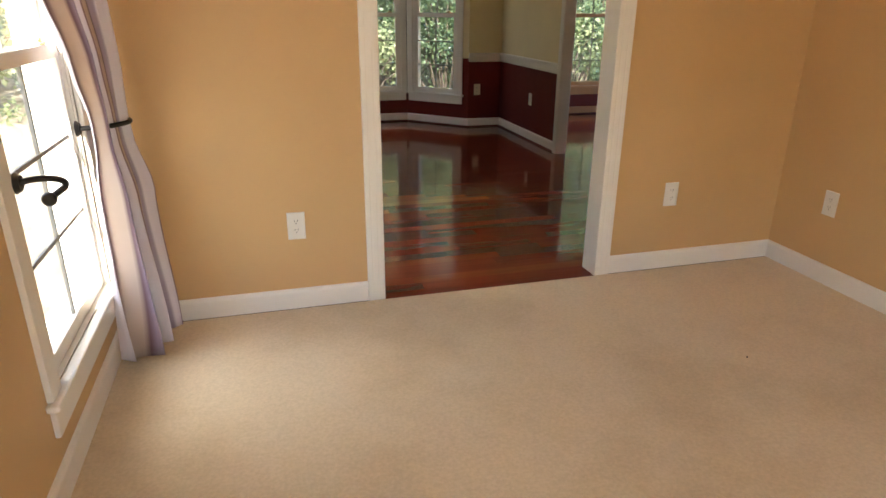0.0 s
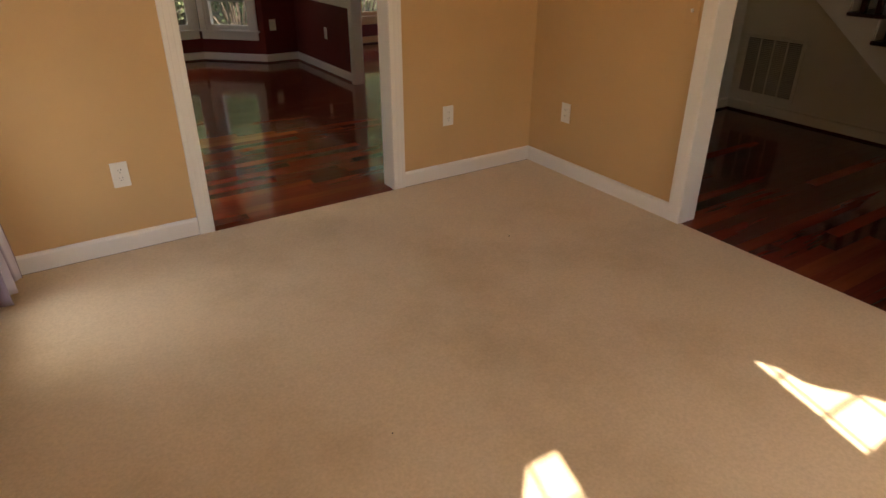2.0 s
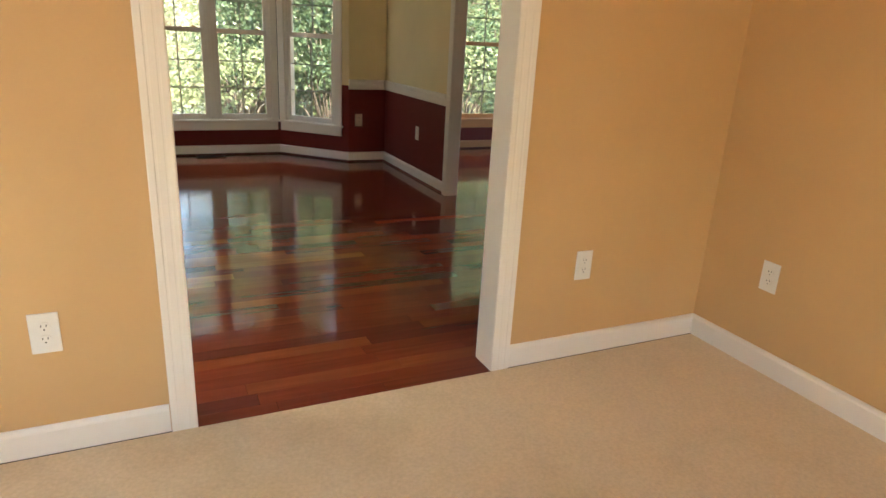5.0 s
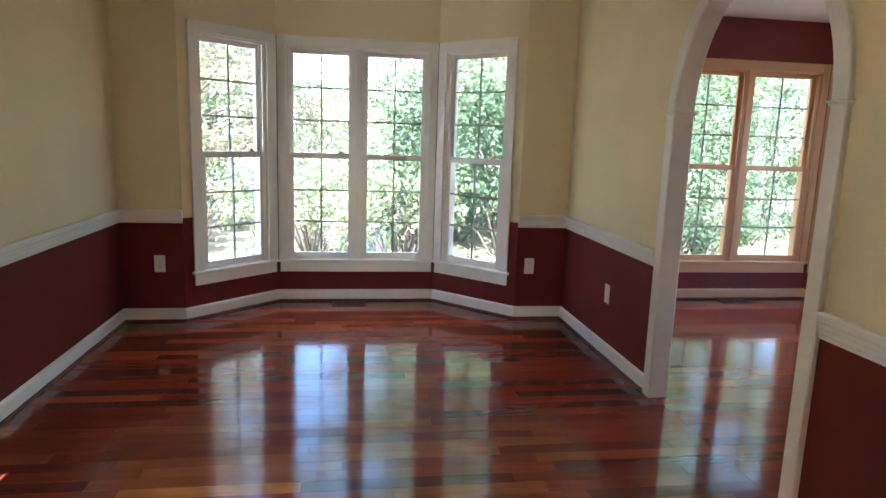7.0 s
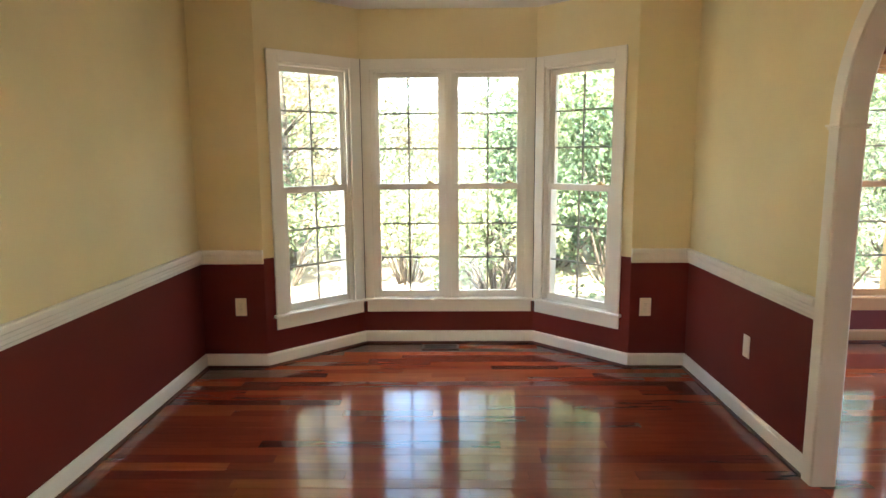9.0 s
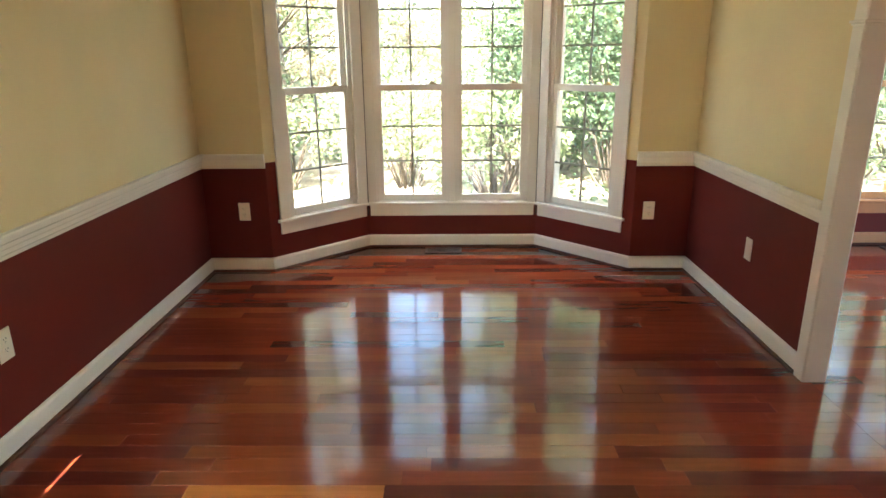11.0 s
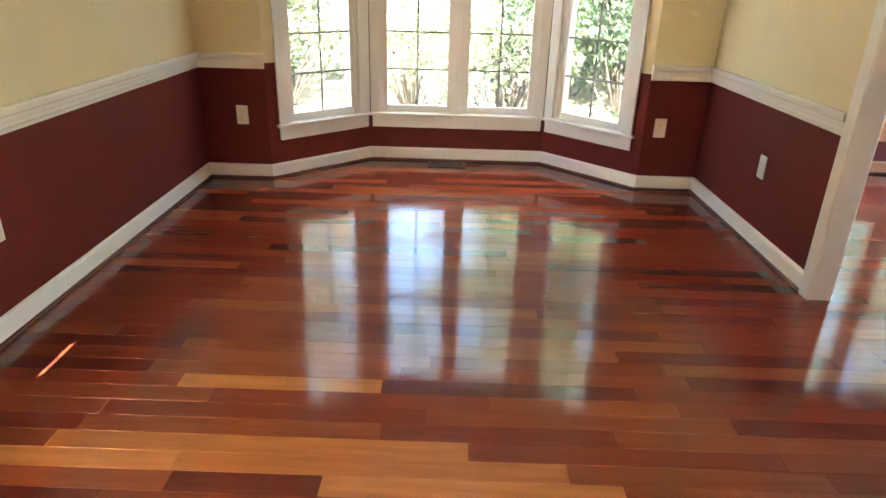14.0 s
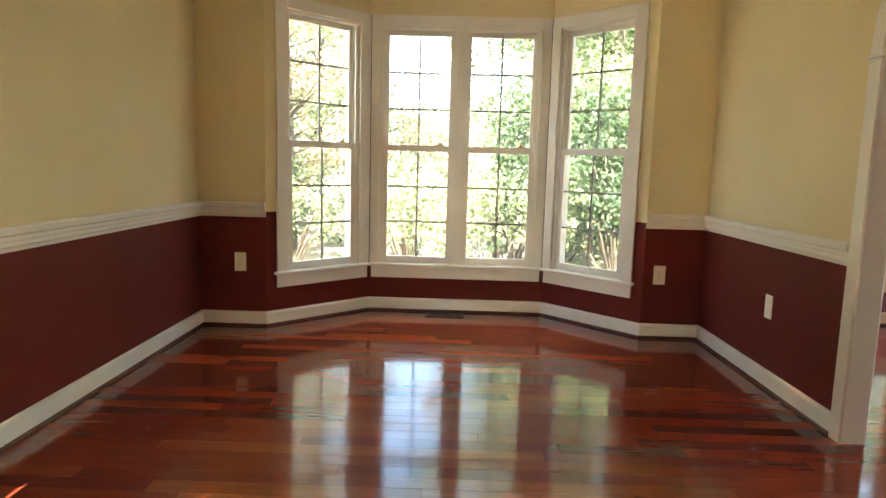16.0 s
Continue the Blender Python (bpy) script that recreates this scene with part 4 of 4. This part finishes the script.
for k in range(1, 13):
    bm = bmesh.new()
    b0 = tread_back(k)
    box(bm, SX0 - 0.035, SX1, b0 - 0.25, b0, RISER * k - 0.03, RISER * k, bevel=0.010)
    part("tread", bm, DARKWOOD, stairs, "dark stained tread")
    bm = bmesh.new()
    box(bm, SX0 - 0.001, SX1, b0 - 0.228, b0 - 0.222, RISER * (k - 1), RISER * k - 0.03)
    part("riser", bm, WHITE, stairs, "white riser")
    for j in (0.06, 0.165):
        y = b0 - 0.25 + j
        hgt = 0.86 + (j - 0.06) / RUN * RISER
        bm = bmesh.new()
        box(bm, SX0 + 0.005, SX0 + 0.043, y - 0.019, y + 0.019, RISER * k, RISER * k + 0.20, bevel=0.003)
        tube(bm, [(SX0 + 0.024, y, RISER * k + z) for z in (0.20, 0.22, 0.26, 0.40, 0.65, hgt)], [0.012, 0.019, 0.014, 0.018, 0.012, 0.010], 8)
        part("baluster", bm, DARKWOOD, stairs, "dark turned baluster")
bm = bmesh.new()
tube(bm, [(SX0 + 0.024, tread_back(k) - 0.19, RISER * k + 0.875) for k in range(1, 13)], 0.028, 10)
part("handrail", bm, DARKWOOD, stairs, "dark wooden handrail", True)


# ---- drapes and holdbacks in the living room ----
def drape(name, levels, folds, depth, label, thick=0.003, across=110):
    """A pleated cloth; levels: (z, start, end, pleat scale) from top to bottom."""
    bm = bmesh.new()
    uvl = bm.loops.layers.uv.new("UVMap")
    rows_ = []
    n_z = 48
    zs = [l[0] for l in levels]
    for r in range(n_z + 1):
        z = zs[0] + (zs[-1] - zs[0]) * r / n_z
        i = max(k for k in range(len(levels) - 1) if zs[k] >= z - 1e-6)
        t = (zs[i] - z) / (zs[i] - zs[i + 1])
        t = t * t * (3 - 2 * t)
        A = Vector(levels[i][1]).lerp(Vector(levels[i + 1][1]), t)
        B = Vector(levels[i][2]).lerp(Vector(levels[i + 1][2]), t)
        k = levels[i][3] * (1 - t) + levels[i + 1][3] * t
        d = (B - A).normalized()
        nrm = Vector((-d.y, d.x))
        row = []
        for j in range(across + 1):
            u = j / across
            ph = u * folds * 6.2832 + 1.3 * math.sin(4.1 * u + 1.1 * z) + 0.4 * math.sin(11 * u - 2.0 * z)
            o = depth * k * (math.sin(ph) + 0.25 * math.sin(2.3 * ph + z * 2))
            p = A.lerp(B, u + 0.012 * math.sin(2 * ph) * k) + nrm * o
            row.append(bm.verts.new((p.x, p.y, z)))
        rows_.append(row)
    for r in range(n_z):
        for j in range(across):
            f = bm.faces.new((rows_[r][j], rows_[r][j + 1], rows_[r + 1][j + 1], rows_[r + 1][j]))
            for lp, (a, b) in zip(f.loops, ((j, r), (j + 1, r), (j + 1, r + 1), (j, r + 1))):
                lp[uvl].uv = (a / across, b / n_z)
    ob = thing(name, bm, DRAPE, label, "curtain", smooth=True)
    sol = ob.modifiers.new("thickness", 'SOLIDIFY')
    sol.thickness = thick
    return ob


drape("curtain", [(2.22, (-2.113, -0.800), (-2.113, -0.030), 1.0), (1.35, (-2.108, -0.490), (-2.085, -0.035), 0.9), (1.08, (-2.103, -0.335), (-2.068, -0.050), 0.8), (0.90, (-2.103, -0.248), (-2.057, -0.076), 0.62),
                  (0.84, (-2.103, -0.248), (-2.052, -0.076), 0.62), (0.62, (-2.103, -0.274), (-2.022, -0.066), 1.15), (0.03, (-2.088, -0.355), (-2.002, -0.061), 1.6)], 3.0, 0.040,
      "lavender and cream striped satin curtain tied back beside the window")


def holdback(pts, base, label):
    root = empty("curtain_holdback", None, label, "curtain holdback", "curtain holdbacks")
    bm = bmesh.new()
    P = [Vector(p) for p in pts]
    out = []
    for i in range(len(P) - 1):
        p0, p1, p2, p3 = P[max(0, i - 1)], P[i], P[i + 1], P[min(len(P) - 1, i + 2)]
        for k in range(6):
            t = k / 6
            out.append(0.5 * ((2 * p1) + (p2 - p0) * t + (2 * p0 - 5 * p1 + 4 * p2 - p3) * t * t + (3 * p1 - p0 - 3 * p2 + p3) * t ** 3))
    out.append(P[-1])
    tube(bm, out, 0.0085, 10)
    part("arm", bm, IRON, root, smooth=True)
    bm = bmesh.new()
    bmesh.ops.create_uvsphere(bm, u_segments=14, v_segments=9, radius=0.019, matrix=Matrix.Translation(P[-1]))
    part("ball_finial", bm, IRON, root, smooth=True)
    bm = bmesh.new()
    bmesh.ops.create_cone(bm, segments=18, radius1=0.028, radius2=0.020, depth=0.012, cap_ends=True, matrix=Matrix.Translation(base) @ pose(0, 0, 0, 0, 90, 0))
    part("rosette", bm, IRON, root, smooth=False)


holdback([(-2.151, -0.897, 0.861), (-2.123, -0.897, 0.868), (-2.088, -0.887, 0.867), (-2.062, -0.861, 0.853), (-2.062, -0.849, 0.836), (-2.078, -0.861, 0.823), (-2.096, -0.880, 0.811)],
         (-2.150, -0.897, 0.861), "black iron curtain holdback with a ball end, empty")
holdback([(-2.165, -0.205, 0.876), (-2.12, -0.203, 0.878), (-2.060, -0.185, 0.880), (-2.020, -0.125, 0.882), (-2.030, -0.075, 0.884), (-2.065, -0.055, 0.888)],
         (-2.168, -0.205, 0.876), "black iron curtain holdback round the striped curtain")
bm = bmesh.new()
tube(bm, [(-2.113, -1.15, 2.24), (-2.113, -0.02, 2.24)], 0.014, 10)
thing("curtain_rod", bm, IRON, "black iron curtain rod over the window", "curtain rod", smooth=True)
bm = bmesh.new()
for y in (-1.05, -0.08):
    box(bm, -2.174, -2.103, y - 0.008, y + 0.008, 2.215, 2.232)
thing("rod_bracket", bm, IRON, "black iron brackets of the curtain rod", "bracket")
# drapes of the front window, parted so that slips of sun fall on the carpet
def front_drape(y, *levels):
    drape("curtain", [(z, (a, y), (b, y), 0.8) for z, a, b in levels], 4.0, 0.018, "lavender and cream striped satin curtain at the front window", across=60)


front_drape(-4.23, (2.40, -1.90, -1.195), (2.1, -1.90, -1.345), (1.8, -1.90, -1.495), (1.5, -1.90, -1.645), (1.2, -1.90, -1.75), (0.03, -1.90, -1.72))
front_drape(-4.23, (2.40, -1.26, -0.32), (2.0, -1.25, -0.315), (1.45, -1.24, -0.305), (1.1, -0.95, -0.66), (0.03, -1.0, -0.62))
front_drape(-4.20, (2.40, -0.667, 0.85), (2.1, -0.43, 0.85), (1.8, -0.23, 0.85), (1.5, 0.0, 0.85), (1.2, 0.35, 0.85), (0.03, 0.40, 0.85))


# ---- floorboards ----
def board_rows(x0, x1, y0, y1, width, seed, limits=None, mix=(0, 5, 14, 3), known=None):
    """Boards row by row along x: (x0, x1, y, tone). mix: how often honey, orange, red and dark boards come;
    known: rows by their number whose boards are told one by one, as (end, tone), from the least x on."""
    rnd = random.Random(seed)
    out = []
    for k in range(int(math.ceil((y1 - y0) / width))):
        y = y0 + k * width
        a, b = (x0, x1) if limits is None else limits(y + width)
        told = list((known or {}).get(k, ()))
        x = a if told else a - rnd.uniform(0.0, 0.9)
        while x < b:
            if told:
                end, tone = told.pop(0)
            else:
                end = x + rnd.choice((0.45, 0.6, 0.8, 0.95, 1.15, 1.4)) * rnd.uniform(0.85, 1.15)
                tone = rnd.choices(("honey", "orange", "red", "dark"), mix)[0]
            p, q = max(a, x), min(b, end)
            if q - p > 0.05:
                out.append((p, q, y, tone))
            x = end
    return out


def board(bm, l, w, h=0.016, bev=0.0005):
    """A board with eased top edges, its top at z 0, from the local origin."""
    g = 0.0002
    lo = [(g, g, -h), (l - g, g, -h), (l - g, w - g, -h), (g, w - g, -h)]
    mi_ = [(x, y, -bev) for x, y, _ in lo]
    hi = [(g + bev, g + bev, 0), (l - g - bev, g + bev, 0), (l - g - bev, w - g - bev, 0), (g + bev, w - g - bev, 0)]
    V = [bm.verts.new(p) for p in lo + mi_ + hi]
    for s in (0, 4):
        for i in range(4):
            j = (i + 1) % 4
            bm.faces.new((V[s + i], V[s + j], V[s + 4 + j], V[s + 4 + i]))
    bm.faces.new(V[8:12])


BOARD_W = 0.077
# the boards between the doorway and the middle of the dining room
KNOWN = {
    16: [(-1.60, "orange"), (-0.90, "honey"), (0.10, "orange"), (0.80, "red")],
    17: [(-1.75, "orange"), (-0.80, "honey"), (-0.10, "red"), (0.75, "orange")],
    18: [(-1.45, "dark"), (-0.74, "red"), (0.30, "orange"), (1.10, "red")],
    19: [(-1.29, "orange"), (-0.875, "dark"), (-0.045, "honey"), (0.85, "orange")],
    20: [(-1.30, "honey"), (-0.19, "honey"), (0.55, "orange"), (1.10, "red")],
    21: [(-1.70, "orange"), (-0.47, "honey"), (0.45, "red"), (1.10, "orange")],
    22: [(-1.65, "red"), (-0.735, "orange"), (-0.02, "red"), (0.95, "orange")],
    23: [(-1.62, "orange"), (-0.60, "red"), (0.366, "orange"), (1.10, "dark")],
    24: [(-1.31, "orange"), (-0.40, "red"), (0.215, "orange"), (0.90, "red")],
    25: [(-1.44, "red"), (-0.757, "honey"), (0.10, "dark"), (0.85, "red")],
    26: [(-1.573, "dark"), (-0.70, "orange"), (0.30, "red"), (1.10, "dark")],
    27: [(-1.40, "red"), (-0.60, "orange"), (0.24, "red"), (1.10, "orange")],
    28: [(-1.52, "dark"), (-0.62, "orange"), (0.09, "orange"), (0.90, "dark")],
}
def dining_limits(y):
    if y < 0.13:
        return (-1.085, 0.008)
    if y > 4.28:
        k = y - 4.28
        return (-1.79 + k, 0.74 - k)
    return (DX0 - 0.02, DX1 + 0.02)


def plank_floor(name, rows, label):
    root = empty(name, None, label, "floor", kind="structure")
    rnd = random.Random(17)
    for p, q, y, tone in rows:
        bm = bmesh.new()
        board(bm, q - p, BOARD_W)
        bmesh.ops.transform(bm, matrix=pose(p, y, rnd.uniform(-0.0002, 0.0002), rnd.uniform(-0.05, 0.05), rnd.uniform(-0.012, 0.012)), verts=bm.verts[:])
        part("plank", bm, WOOD[tone], root)


plank_floor("floor_dining", board_rows(0, 0, -0.006, 4.90, BOARD_W, 4, dining_limits, known=KNOWN), "glossy red-brown cherry plank floor")
plank_floor("floor_red_room", board_rows(1.08, 4.62, 0.225, 4.90, BOARD_W, 6, lambda y: (DX1 + 0.02, 4.62) if y < 4.28 else (1.47 + y - 4.28, 4.22 - (y - 4.28))), "glossy cherry plank floor of the red room")
# same wood as the dining room; more dark boards stand in for the hall's dimness
plank_floor("floor_hall", board_rows(1.064, 4.60, -4.28, 0.16, BOARD_W, 9, mix=(0, 1, 6, 7)), "glossy cherry plank floor, darker boards for the dim hall")
